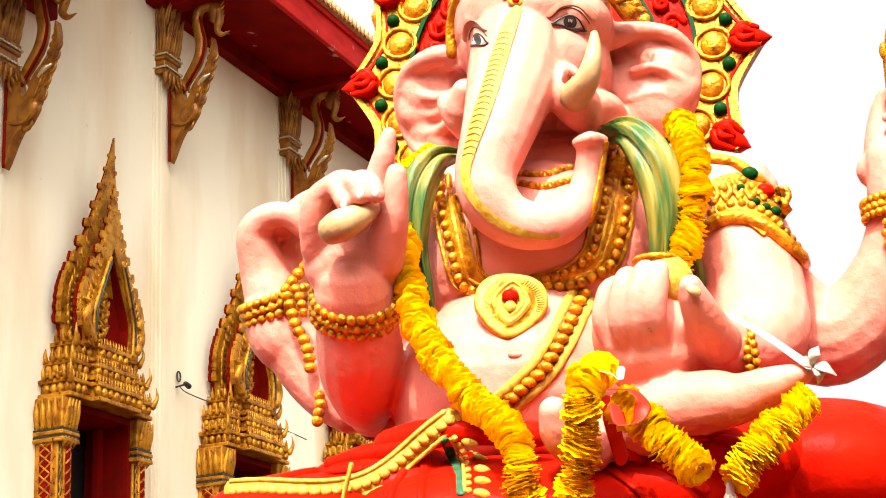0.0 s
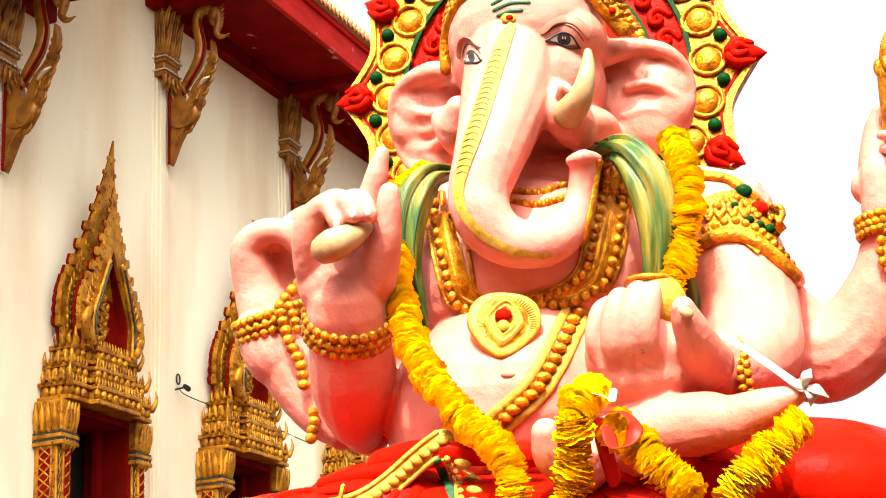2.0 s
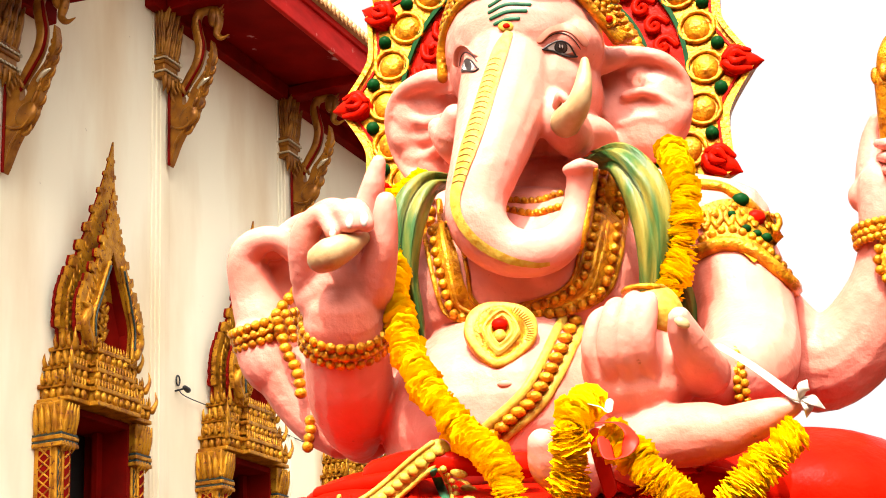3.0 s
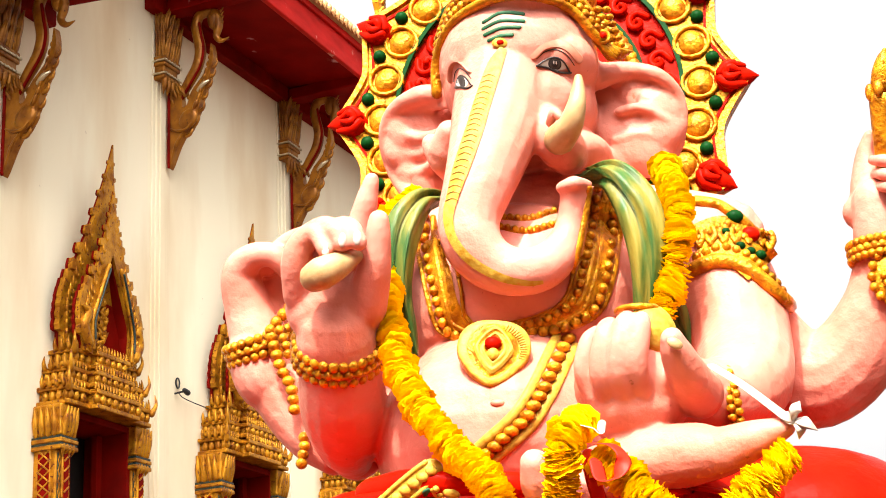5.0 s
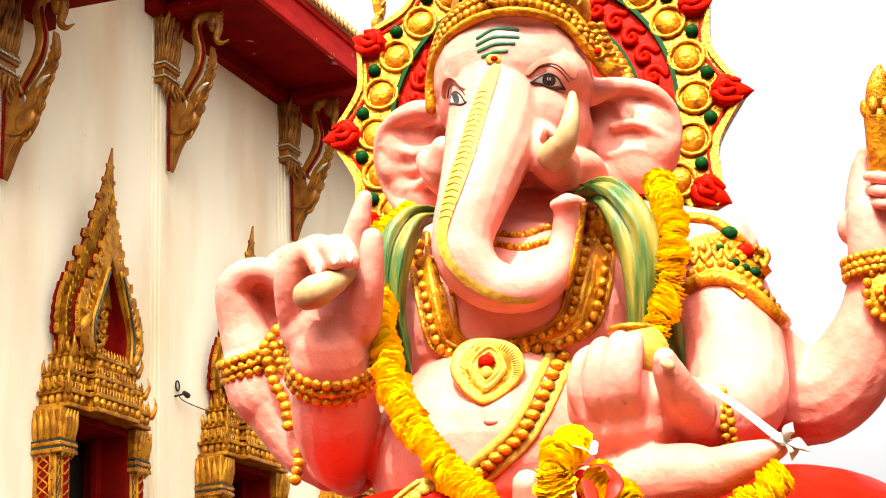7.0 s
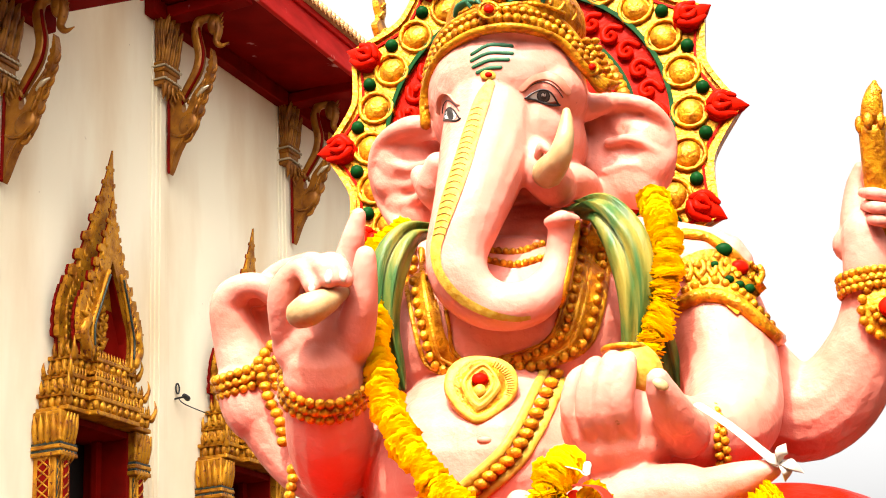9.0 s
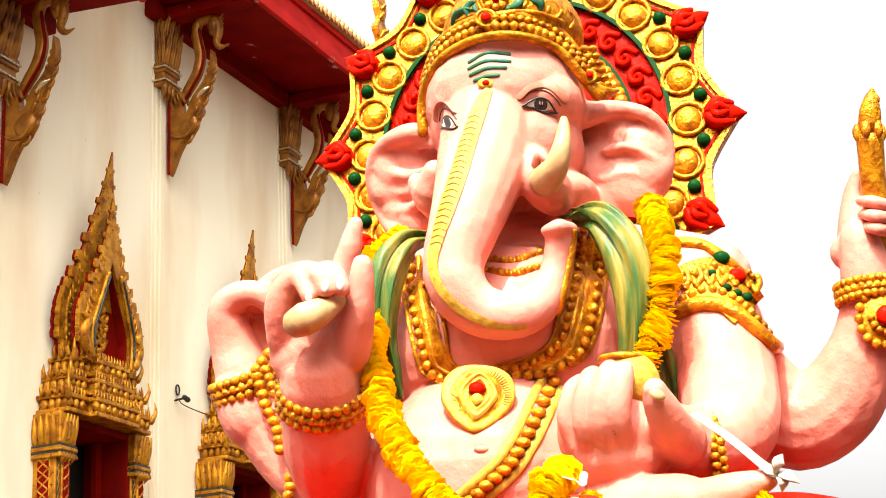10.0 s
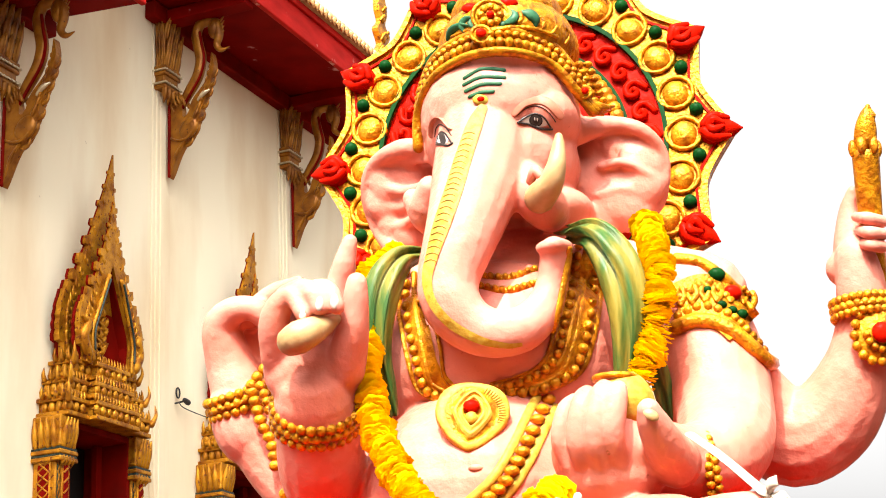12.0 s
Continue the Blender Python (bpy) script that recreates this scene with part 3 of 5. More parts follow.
flame = [(-0.14, 0.0), (0.14, 0.0), (0.24, 0.26), (0.11, 0.40), (0.24, 0.62), (0.09, 0.76), (0.17, 1.02), (-0.02, 1.42), (-0.11, 1.02), (-0.03, 0.80), (-0.18, 0.62), (-0.06, 0.42), (-0.20, 0.22)]
plate(bm, [(float(x), float(z)) for x, z in spline(flame + [flame[0]], 4)[:-1]], -0.05, 0.05)
for x, z, r in ((0.0, 0.18, 0.10), (0.08, 0.30, 0.07), (-0.08, 0.28, 0.07), (0.02, 0.52, 0.09), (0.12, 0.60, 0.06), (0.0, 0.82, 0.07), (0.06, 1.0, 0.05)):
    ball(bm, (x, -0.04, z), (r * 0.7, 0.05, r), seg=10, rings=6)
    tube(bm, [(x - r, -0.05, z - 0.5 * r, 0.02), (x, -0.08, z + 0.9 * r, 0.024), (x + r, -0.05, z + 0.4 * r, 0.014)], seg=6, steps=3)
tagged(finish("roof_finial", bm, TEMPLE_GOLD, matrix=TEMPLE @ Matrix.Translation((5.05, -1.2, 11.50))), "gilded flame finial at the roof's edge", "finial")

# ---- statue ----
FRONT = Vector((0.045, 0.0, 1.72))   # the ornaments of the statue face this way
raw = bmesh.new()


def limb(*pts):
    tube(raw, pts, seg=16, steps=5)


def lump(c, r, turn=None):
    ball(raw, c, r, turn=turn, seg=24, rings=14)


# head and trunk
lump((0.188, 3.17, 3.064), (0.168, 0.19, 0.156))
lump((0.201, 3.162, 2.954), (0.15, 0.16, 0.129))
lump((0.195, 3.146, 3.141), (0.132, 0.18, 0.071))
lump((0.27, 3.118, 3.029), (0.081, 0.12, 0.07))
lump((0.07, 3.163, 3.017), (0.037, 0.09, 0.07))
limb((0.159, 3.09, 3.017, 0.097), (0.143, 3.05, 2.91, 0.095), (0.118, 2.98, 2.795, 0.079), (0.098, 2.951, 2.721, 0.068), (0.081, 2.94, 2.656, 0.06), (0.086, 2.934, 2.604, 0.057), (0.12, 2.936, 2.564, 0.051), (0.17, 2.931, 2.546, 0.046), (0.223, 2.938, 2.56, 0.043), (0.259, 2.946, 2.602, 0.035), (0.273, 2.943, 2.646, 0.029), (0.277, 2.932, 2.681, 0.027), (0.278, 2.925, 2.704, 0.028))
limb((0.251, 2.914, 2.706, 0.01), (0.275, 2.892, 2.707, 0.013), (0.302, 2.912, 2.711, 0.01))
lump((0.299, 3.172, 2.852), (0.081, 0.12, 0.052))
limb((0.233, 3.03, 2.872, 0.045), (0.26, 3.021, 2.833, 0.047), (0.28, 3.075, 2.829, 0.041))
limb((0.038, 3.146, 2.868, 0.039), (0.044, 3.118, 2.893, 0.028))
limb((0.009, 3.162, 2.886, 0.023), (0.027, 3.153, 2.846, 0.025), (0.044, 3.179, 2.83, 0.021))
lump((0.244, 3.246, 2.816), (0.13, 0.10, 0.083))
# ears
for c in ((0.014, 3.259, 2.979, 0.058), (-0.034, 3.276, 2.973, 0.056), (-0.05, 3.295, 2.929, 0.046), (-0.018, 3.301, 2.892, 0.056), (0.026, 3.262, 2.935, 0.058), (0.008, 3.286, 2.855, 0.043), (-0.016, 3.291, 2.94, 0.06)):
    ball(raw, c, (c[3], 0.03, c[3] * 1.15), seg=16, rings=10)
limb((0.044, 3.189, 3.002, 0.019), (-0.015, 3.206, 3.013, 0.021), (-0.076, 3.263, 2.998, 0.016), (-0.096, 3.299, 2.949, 0.012), (-0.077, 3.32, 2.88, 0.012), (-0.033, 3.289, 2.812, 0.019))
for c in ((0.392, 3.198, 3.006, 0.052), (0.432, 3.18, 3.015, 0.05), (0.446, 3.178, 2.917, 0.073), (0.474, 3.168, 2.969, 0.054), (0.458, 3.189, 2.883, 0.054), (0.406, 3.195, 2.879, 0.056), (0.481, 3.17, 2.926, 0.047), (0.389, 3.189, 2.933, 0.054)):
    ball(raw, c, (c[3], 0.03, c[3] * 1.15), seg=16, rings=10)
limb((0.347, 3.139, 3.026, 0.03), (0.418, 3.145, 3.043, 0.018), (0.476, 3.134, 3.026, 0.015), (0.519, 3.151, 2.987, 0.011), (0.527, 3.169, 2.931, 0.009), (0.509, 3.197, 2.874, 0.009), (0.43, 3.217, 2.841, 0.012))
for pts in (((-0.064, 3.277, 2.954, 0.01), (-0.015, 3.253, 2.93, 0.011), (0.026, 3.221, 2.933, 0.008)), ((-0.064, 3.299, 2.917, 0.01), (-0.016, 3.272, 2.901, 0.011), (0.02, 3.229, 2.904, 0.008)), ((-0.046, 3.303, 2.868, 0.01), (-0.009, 3.273, 2.864, 0.011), (0.021, 3.228, 2.873, 0.008)), ((-0.04, 3.264, 2.994, 0.01), (0.002, 3.233, 2.994, 0.01), (0.035, 3.196, 2.98, 0.007))):
    limb(*[(x, y - 0.010, z, r * 1.15) for x, y, z, r in pts])
for pts in (((0.392, 3.151, 2.953, 0.01), (0.437, 3.14, 2.957, 0.01), (0.49, 3.147, 2.932, 0.008)), ((0.386, 3.168, 2.898, 0.009), (0.437, 3.156, 2.905, 0.009), (0.495, 3.16, 2.891, 0.007)), ((0.393, 3.19, 2.861, 0.009), (0.439, 3.181, 2.858, 0.009), (0.484, 3.169, 2.863, 0.007))):
    limb(*[(x, y - 0.003, z, r) for x, y, z, r in pts])
# torso
lump((0.193, 3.222, 2.555), (0.254, 0.25, 0.214))
lump((0.16, 3.183, 2.271), (0.262, 0.31, 0.219))
lump((0.288, 3.225, 2.748), (0.221, 0.14, 0.093))
limb((-0.061, 3.249, 2.67, 0.082), (0.173, 3.251, 2.732, 0.106), (0.435, 3.194, 2.714, 0.092), (0.59, 3.162, 2.68, 0.091))
# near left arm with the raised hand
limb((-0.043, 3.259, 2.637, 0.094), (-0.090, 3.262, 2.456, 0.090), (-0.125, 3.275, 2.330, 0.075), (-0.140, 3.260, 2.265, 0.055))
limb((-0.148, 3.205, 2.250, 0.045), (-0.154, 3.165, 2.268, 0.062), (-0.156, 3.110, 2.300, 0.079), (-0.158, 3.045, 2.338, 0.084), (-0.162, 2.985, 2.385, 0.076), (-0.166, 2.947, 2.428, 0.075))
lump((-0.167, 2.941, 2.481), (0.094, 0.06, 0.081))
lump((-0.166, 2.945, 2.536), (0.096, 0.05, 0.083))
limb((-0.236, 2.916, 2.495, 0.027), (-0.236, 2.878, 2.549, 0.029), (-0.223, 2.858, 2.581, 0.025), (-0.199, 2.834, 2.59, 0.018), (-0.178, 2.819, 2.553, 0.016))
limb((-0.218, 2.912, 2.608, 0.025), (-0.186, 2.85, 2.607, 0.021), (-0.161, 2.813, 2.59, 0.018), (-0.148, 2.806, 2.562, 0.016))
limb((-0.178, 2.911, 2.613, 0.025), (-0.149, 2.85, 2.607, 0.021), (-0.13, 2.813, 2.59, 0.018), (-0.118, 2.806, 2.564, 0.016))
limb((-0.113, 2.916, 2.561, 0.036), (-0.121, 2.901, 2.61, 0.029), (-0.11, 2.875, 2.662, 0.022), (-0.1, 2.863, 2.702, 0.015))
limb((-0.112, 2.922, 2.476, 0.042), (-0.095, 2.875, 2.527, 0.033), (-0.087, 2.847, 2.583, 0.025), (-0.085, 2.837, 2.616, 0.02))
# rear left arm with the curled hand
limb((-0.192, 3.38, 2.291, 0.052), (-0.223, 3.4, 2.325, 0.066), (-0.268, 3.42, 2.373, 0.069), (-0.316, 3.425, 2.438, 0.07), (-0.343, 3.419, 2.458, 0.07), (-0.362, 3.415, 2.506, 0.068))
limb((-0.359, 3.417, 2.531, 0.065), (-0.385, 3.406, 2.603, 0.053), (-0.402, 3.375, 2.67, 0.041), (-0.375, 3.345, 2.698, 0.031), (-0.331, 3.324, 2.698, 0.026), (-0.295, 3.333, 2.67, 0.024))
lump((-0.34, 3.431, 2.622), (0.072, 0.03, 0.09))
limb((-0.344, 3.387, 2.698, 0.029), (-0.293, 3.355, 2.733, 0.027), (-0.255, 3.329, 2.75, 0.017), (-0.23, 3.306, 2.755, 0.011))
# near right arm, forearm and the hand that holds the bowl
limb((0.55, 3.162, 2.68, 0.097), (0.593, 3.118, 2.55, 0.103), (0.601, 3.053, 2.421, 0.097), (0.585, 2.961, 2.347, 0.09), (0.561, 2.899, 2.312, 0.079))
limb((0.569, 2.92, 2.312, 0.08), (0.491, 2.843, 2.291, 0.068), (0.423, 2.778, 2.297, 0.065), (0.372, 2.755, 2.302, 0.078))
lump((0.354, 2.748, 2.291), (0.1, 0.095, 0.088))
lump((0.358, 2.751, 2.247), (0.088, 0.09, 0.056))
for pts in (((0.293, 2.729, 2.253, 0.017), (0.269, 2.704, 2.301, 0.018), (0.276, 2.698, 2.353, 0.016), (0.293, 2.712, 2.375, 0.013)),
            ((0.32, 2.712, 2.24, 0.017), (0.292, 2.664, 2.292, 0.019), (0.3, 2.654, 2.359, 0.017), (0.313, 2.678, 2.382, 0.013)),
            ((0.347, 2.702, 2.238, 0.017), (0.32, 2.643, 2.292, 0.02), (0.328, 2.633, 2.361, 0.018), (0.339, 2.656, 2.386, 0.014)),
            ((0.375, 2.701, 2.242, 0.017), (0.35, 2.638, 2.294, 0.02), (0.354, 2.624, 2.354, 0.02), (0.361, 2.643, 2.379, 0.016))):
    limb(*pts)
limb((0.46, 2.703, 2.267, 0.044), (0.433, 2.645, 2.288, 0.035), (0.411, 2.605, 2.316, 0.027), (0.403, 2.589, 2.333, 0.02))
# feet folded on the lap
limb((0.303, 2.784, 2.136, 0.060), (0.372, 2.715, 2.152, 0.058), (0.440, 2.660, 2.158, 0.052), (0.480, 2.632, 2.156, 0.042), (0.520, 2.606, 2.168, 0.034), (0.552, 2.586, 2.178, 0.025), (0.575, 2.57, 2.184, 0.016))
limb((0.244, 2.775, 2.103, 0.048), (0.197, 2.709, 2.112, 0.036), (0.182, 2.678, 2.144, 0.026))
# rear right arm that rises with the staff
limb((0.616, 3.222, 2.555, 0.092), (0.707, 3.252, 2.456, 0.094), (0.771, 3.246, 2.408, 0.098), (0.846, 3.213, 2.447, 0.091), (0.888, 3.167, 2.529, 0.072), (0.9, 3.141, 2.614, 0.054), (0.897, 3.121, 2.679, 0.05), (0.891, 3.11, 2.746, 0.045))
limb((0.896, 3.139, 2.72, 0.048), (0.894, 3.138, 2.792, 0.041), (0.89, 3.131, 2.85, 0.025), (0.894, 3.119, 2.888, 0.013))
limb((0.874, 3.146, 2.734, 0.039), (0.919, 3.149, 2.723, 0.055), (0.97, 3.168, 2.729, 0.046))

me = bpy.data.meshes.new("raw")
raw.to_mesh(me)
raw.free()
tmp = new("raw", me)
mod = tmp.modifiers.new("blend", "REMESH")
mod.mode, mod.voxel_size, mod.use_smooth_shade = "VOXEL", 0.005, True
mod = tmp.modifiers.new("soften", "SMOOTH")
mod.factor, mod.iterations = 0.5, 4
bpy.context.view_layer.update()
flesh = bpy.data.meshes.new_from_object(tmp.evaluated_get(bpy.context.evaluated_depsgraph_get()))
bpy.data.objects.remove(tmp)

MATS = [FLESH, GOLD, RED, GREEN, TEAL, SHAWL, IVORY, YELLOW, BLACK, WHITE, BROW, OCHRE, IRIS]
FL, GO, RE, GR, TE, SH, IV, YE, BL, WH, BR, OC, IR = range(13)
st = bmesh.new()
st.from_mesh(flesh)
for f in st.faces:
    f.material_index, f.smooth = FL, True
skin = BVHTree.FromBMesh(st)


collar = False   # while true, what hangs in front of the chest is passed by


def onto(p, lift=0.0):
    """The place on the skin in front of p, and the skin's normal there."""
    p = Vector(p[:3])
    d = (p - FRONT).normalized()
    if collar:
        hit, nor, _, far = skin.ray_cast(p - d * 0.035, d, 0.14)
        if hit is not None:
            return hit + nor * lift, nor
    hit, nor, _, _ = skin.ray_cast(FRONT, d, 6)
    if hit is None:
        return p, -d
    return hit + nor * lift, nor


def along(pts, gap):
    """Even places along a smooth curve."""
    path = [Vector(a[:3]) for a in spline(pts, 24)]
    out, left = [path[0]], gap
    for a, b in zip(path, path[1:]):
        d = (b - a).length
        while d >= left:
            a = a + (b - a) * (left / d)
            d, left = (b - a).length, gap
            out.append(a)
        left -= d
    return out


def beads(pts, r, mi=GO, gap=None, skin_on=True, lift=0.4, shape=(1, 1, 1)):
    for p in along(pts, gap or r * 1.9):
        c = onto(p, r * lift)[0] if skin_on else p
        ball(st, c, tuple(r * k for k in shape), mi, seg=8, rings=6)


def cord(pts, r, mi=GO, skin_on=True, flat=1.0, lift=0.2, gap=0.012, seg=8):
    """A raised band or line on the skin."""
    line = along(pts, gap)
    if skin_on:
        line = [onto(p, r * lift * flat)[0] for p in line]
    side = None
    tube(st, [(*p, r) for p in line], mi, seg=seg, steps=1, flat=flat, side=side)


# halo: an upright disc behind the head
HC = Vector((0.242, 3.398, 3.07))
hx = Vector((0.972, -0.235, 0.03)).normalized()
hz = Vector((0.02, 0.10, 0.99)).normalized()
hy = hz.cross(hx).normalized()
hz = hx.cross(hy)
HALO = Matrix.Translation(HC) @ Matrix((hx, hy, hz)).transposed().to_4x4()
HR = 0.424


def halo_at(r, deg, out=0.0):
    a = radians(deg)
    return HALO @ Vector((r * HR * math.cos(a), -out, r * HR * 1.08 * math.sin(a)))


def ring_plate(r0, r1, y0, y1, mi, n=240):
    """A flat ring of the halo; r0 and r1 give the radius at an angle."""
    rows = []
    for k in range(n):
        d = 360 * k / n
        rows.append([st.verts.new(halo_at(r, d, y)) for r, y in ((r0(d), y0), (r0(d), y1), (r1(d), y1), (r1(d), y0))])
    for k in range(n):
        a, b = rows[k], rows[(k + 1) % n]
        for i in range(4):
            f = st.faces.new((a[i], a[(i + 1) % 4], b[(i + 1) % 4], b[i]))
            f.material_index, f.smooth = mi, False


def scallop(d):
    u = abs(((d + 15) % 30) - 15) / 15
    return 0.985 + 0.125 * (1 - u) ** 1.6


ring_plate(lambda d: 0.02, lambda d: 0.75, -0.02, 0.004, RE)
ring_plate(lambda d: 0.745, lambda d: scallop(d), -0.008, 0.012, GO)
ring_plate(lambda d: scallop(d) - 0.03, lambda d: scallop(d), 0.012, 0.022, GO)
ring_plate(lambda d: scallop(d) - 0.065, lambda d: scallop(d) - 0.05, 0.012, 0.016, RE)
ring_plate(lambda d: 0.745, lambda d: 0.768, 0.0, 0.020, GR)
ring_plate(lambda d: 0.560, lambda d: 0.578, 0.0, 0.014, GR)
for d in range(-30, 215, 5):
    ball(st, halo_at(0.53, d, 0.010), (0.017, 0.012, 0.017), GO, seg=10, rings=6)
face = Matrix((hx, hy, hz)).transposed()
for k in range(24):
    d = 15 * k
    if -50 < ((d + 90) % 360) - 90 < 235:
        # gilded cabochon in a raised rim, and a green ball between two of them
        turn = face @ Matrix.Rotation(radians(-d), 3, "Y")
        ball(st, halo_at(0.845, d, 0.008), (0.030, 0.020, 0.033), GO, turn, seg=14, rings=8)
        rim = [(*halo_at(0.845 + 0.092 * math.cos(a), d + 5.6 * math.sin(a), 0.016), 0.0055) for a in (2 * math.pi * j / 14 for j in range(15))]
        tube(st, rim, GO, seg=6, steps=1)
        ball(st, halo_at(0.925, d + 7.5, 0.016), 0.0155, GR, seg=12, rings=8)
for k in range(12):
    d = 30 * k + 0.0
    if not -50 < ((d + 90) % 360) - 90 < 235:
        continue
    turn = face @ Matrix.Rotation(radians(-d), 3, "Y")
    c = halo_at(1.0, d, 0.012)
    ball(st, c, (0.036, 0.026, 0.034), RE, turn, seg=12, rings=8)
    ax, tg = turn @ Vector((1, 0, 0)), turn @ Vector((0, 0, 1))
    tube(st, [(*(c + ax * 0.015), 0.028), (*(c + ax * 0.04), 0.017), (*(c + ax * 0.058), 0.003)], RE, seg=8, steps=3)
    for sgn in (-1, 1):
        tube(st, [(*(c - ax * 0.02 + tg * sgn * 0.008 - hy * 0.02), 0.010), (*(c + tg * sgn * 0.025 - hy * 0.02), 0.012), (*(c + ax * 0.03 + tg * sgn * 0.022 - hy * 0.012), 0.006)], RE, seg=8, steps=3)
        tube(st, [(*(c - ax * 0.01 - hy * 0.028), 0.007), (*(c + tg * sgn * 0.012 - hy * 0.03), 0.010), (*(c + ax * 0.02 + tg * sgn * 0.004 - hy * 0.026), 0.005)], RE, seg=8, steps=3)
# raised scrolls on the red disc
for d in list(range(-10, 80, 11)) + list(range(110, 195, 11)):
    for r in (0.655,):
        ball(st, halo_at(r, d, 0.006), (0.014, 0.012, 0.014), RE, seg=10, rings=6)
        curl = [(*halo_at(r + 0.065 * (1 - j / 9) * math.cos(0.8 * j), d + 6 * (1 - j / 9) * math.sin(0.8 * j), 0.006 + 0.0015 * j), 0.008) for j in range(9)]
        tube(st, curl, RE, seg=6, steps=2)

# crown
crown_line = [(0.019, 3.131, 2.985), (0.023, 3.102, 3.047), (0.053, 3.044, 3.099), (0.121, 3.007, 3.133), (0.202, 2.999, 3.141), (0.282, 3.012, 3.119), (0.334, 3.04, 3.076), (0.371, 3.081, 3.045)]
crown_line = [onto(p, 0.003)[0] for p in crown_line]
# the head above the band is gilded
arc = spline([tuple(p) for p in crown_line], 6)
arc = sorted((float(a[0]), float(a[2])) for a in arc)
for f in st.faces:
    c = f.calc_center_median()
    if f.material_index == FL and arc[0][0] < c.x < arc[-1][0] and 2.95 < c.y < 3.8 and c.z > float(np.interp(c.x, [a[0] for a in arc], [a[1] for a in arc])) + 0.004:
        f.material_index = GO
ball(st, (0.205, 3.165, 3.205), (0.150, 0.190, 0.105), GO, seg=24, rings=14)
ball(st, (0.203, 3.168, 3.270), (0.122, 0.165, 0.095), GO, seg=24, rings=14)
ball(st, (0.200, 3.164, 3.350), (0.088, 0.120, 0.085), GO, seg=20, rings=12)
ball(st, (0.198, 3.160, 3.430), (0.055, 0.075, 0.075), GO, seg=20, rings=12)
tube(st, [(*p, 0.012) for p in crown_line], GO, seg=10, steps=6, flat=0.8)
for lift, back, gap, r in ((0.019, -0.004, 0.0180, (0.0098, 0.010, 0.0105)), (0.038, 0.001, 0.0170, (0.0092, 0.011, 0.0082))):
    for p in along([(*(Vector(q) + Vector((0, back, lift))), 0) for q in crown_line], gap):
        ball(st, p, r, GO, seg=8, rings=6)
tube(st, [(*(Vector(q) + Vector((0, 0.009, 0.050))), 0.008) for q in crown_line[1:7]], GO, seg=8, steps=5)
# flat scrolls, rosettes and jewels on the crown
bare = skin
skin = BVHTree.FromBMesh(st)
for pts, r in ((((0.079, 2.985, 3.159), (0.088, 2.985, 3.176), (0.105, 2.985, 3.188), (0.124, 2.985, 3.189)), 0.01), (((0.112, 2.985, 3.176), (0.108, 2.985, 3.19), (0.117, 2.985, 3.203), (0.13, 2.985, 3.206)), 0.0085), (((0.195, 2.985, 3.198), (0.207, 2.985, 3.203), (0.213, 2.985, 3.214), (0.207, 2.985, 3.225)), 0.0085), (((0.23, 2.985, 3.22), (0.243, 2.985, 3.216), (0.253, 2.985, 3.205), (0.254, 2.985, 3.189)), 0.012), (((0.178, 2.985, 3.193), (0.191, 2.985, 3.195), (0.2, 2.985, 3.2)), 0.006), (((0.13, 2.985, 3.186), (0.124, 2.985, 3.195), (0.126, 2.985, 3.205)), 0.006)):
    line = [onto(p, 0.001)[0] for p in along(pts, 0.006)]
    n = len(line) - 1
    tube(st, [(*p, 0.002 + r * math.sin(math.pi * (0.12 + 0.8 * i / n))) for i, p in enumerate(line)], TE, seg=8, steps=1, flat=0.5)
for pts, r in ((((0.144, 2.985, 3.176), (0.206, 2.985, 3.188), (0.256, 2.985, 3.183), (0.295, 2.985, 3.166)), 0.005), (((0.088, 2.985, 3.166), (0.121, 2.985, 3.181), (0.144, 2.985, 3.178)), 0.005), (((0.22, 2.985, 3.198), (0.227, 2.985, 3.208), (0.223, 2.985, 3.22)), 0.005), (((0.268, 2.985, 3.185), (0.27, 2.985, 3.2), (0.261, 2.985, 3.215)), 0.005), (((0.281, 2.985, 3.171), (0.296, 2.985, 3.185), (0.29, 2.985, 3.203)), 0.004), (((0.312, 2.985, 3.151), (0.321, 2.985, 3.168), (0.312, 2.985, 3.185)), 0.004)):
    cord(pts, r, GO, flat=0.7)
# flower medallion in a ring, the brow jewel and the side jewel
for q, r, ring in (((0.164, 2.985, 3.211), 0.0085, 0.036), ((0.145, 2.98, 3.169), 0.011, 0.019), ((0.349, 3.005, 3.054), 0.008, 0.013)):
    c = onto(q, 0.006)[0]
    ball(st, c, (ring * 0.9, 0.008, ring * 0.85), GO, seg=14, rings=8)
    tube(st, [(*(Vector(c) + Vector((ring * math.cos(a), -0.002, ring * 0.92 * math.sin(a)))), 0.0045) for a in (2 * math.pi * j / 20 for j in range(21))], GO, seg=6, steps=1)
    if ring > 0.03:
        for j in range(8):
            a = j * 0.785
            ball(st, Vector(c) + Vector((0.019 * math.cos(a), -0.008, 0.018 * math.sin(a))), (0.0085, 0.006, 0.008), GO, seg=8, rings=6)
    ball(st, Vector(c) + Vector((0, -0.010, 0)), (r, 0.006, r * 0.9), RE, seg=10, rings=6)
for q in ((0.162, 2.985, 3.245), (0.201, 2.985, 3.24), (0.124, 2.985, 3.227)):
    ball(st, onto(q, 0.004)[0], (0.019, 0.008, 0.012), RE, seg=10, rings=6)
skin = bare
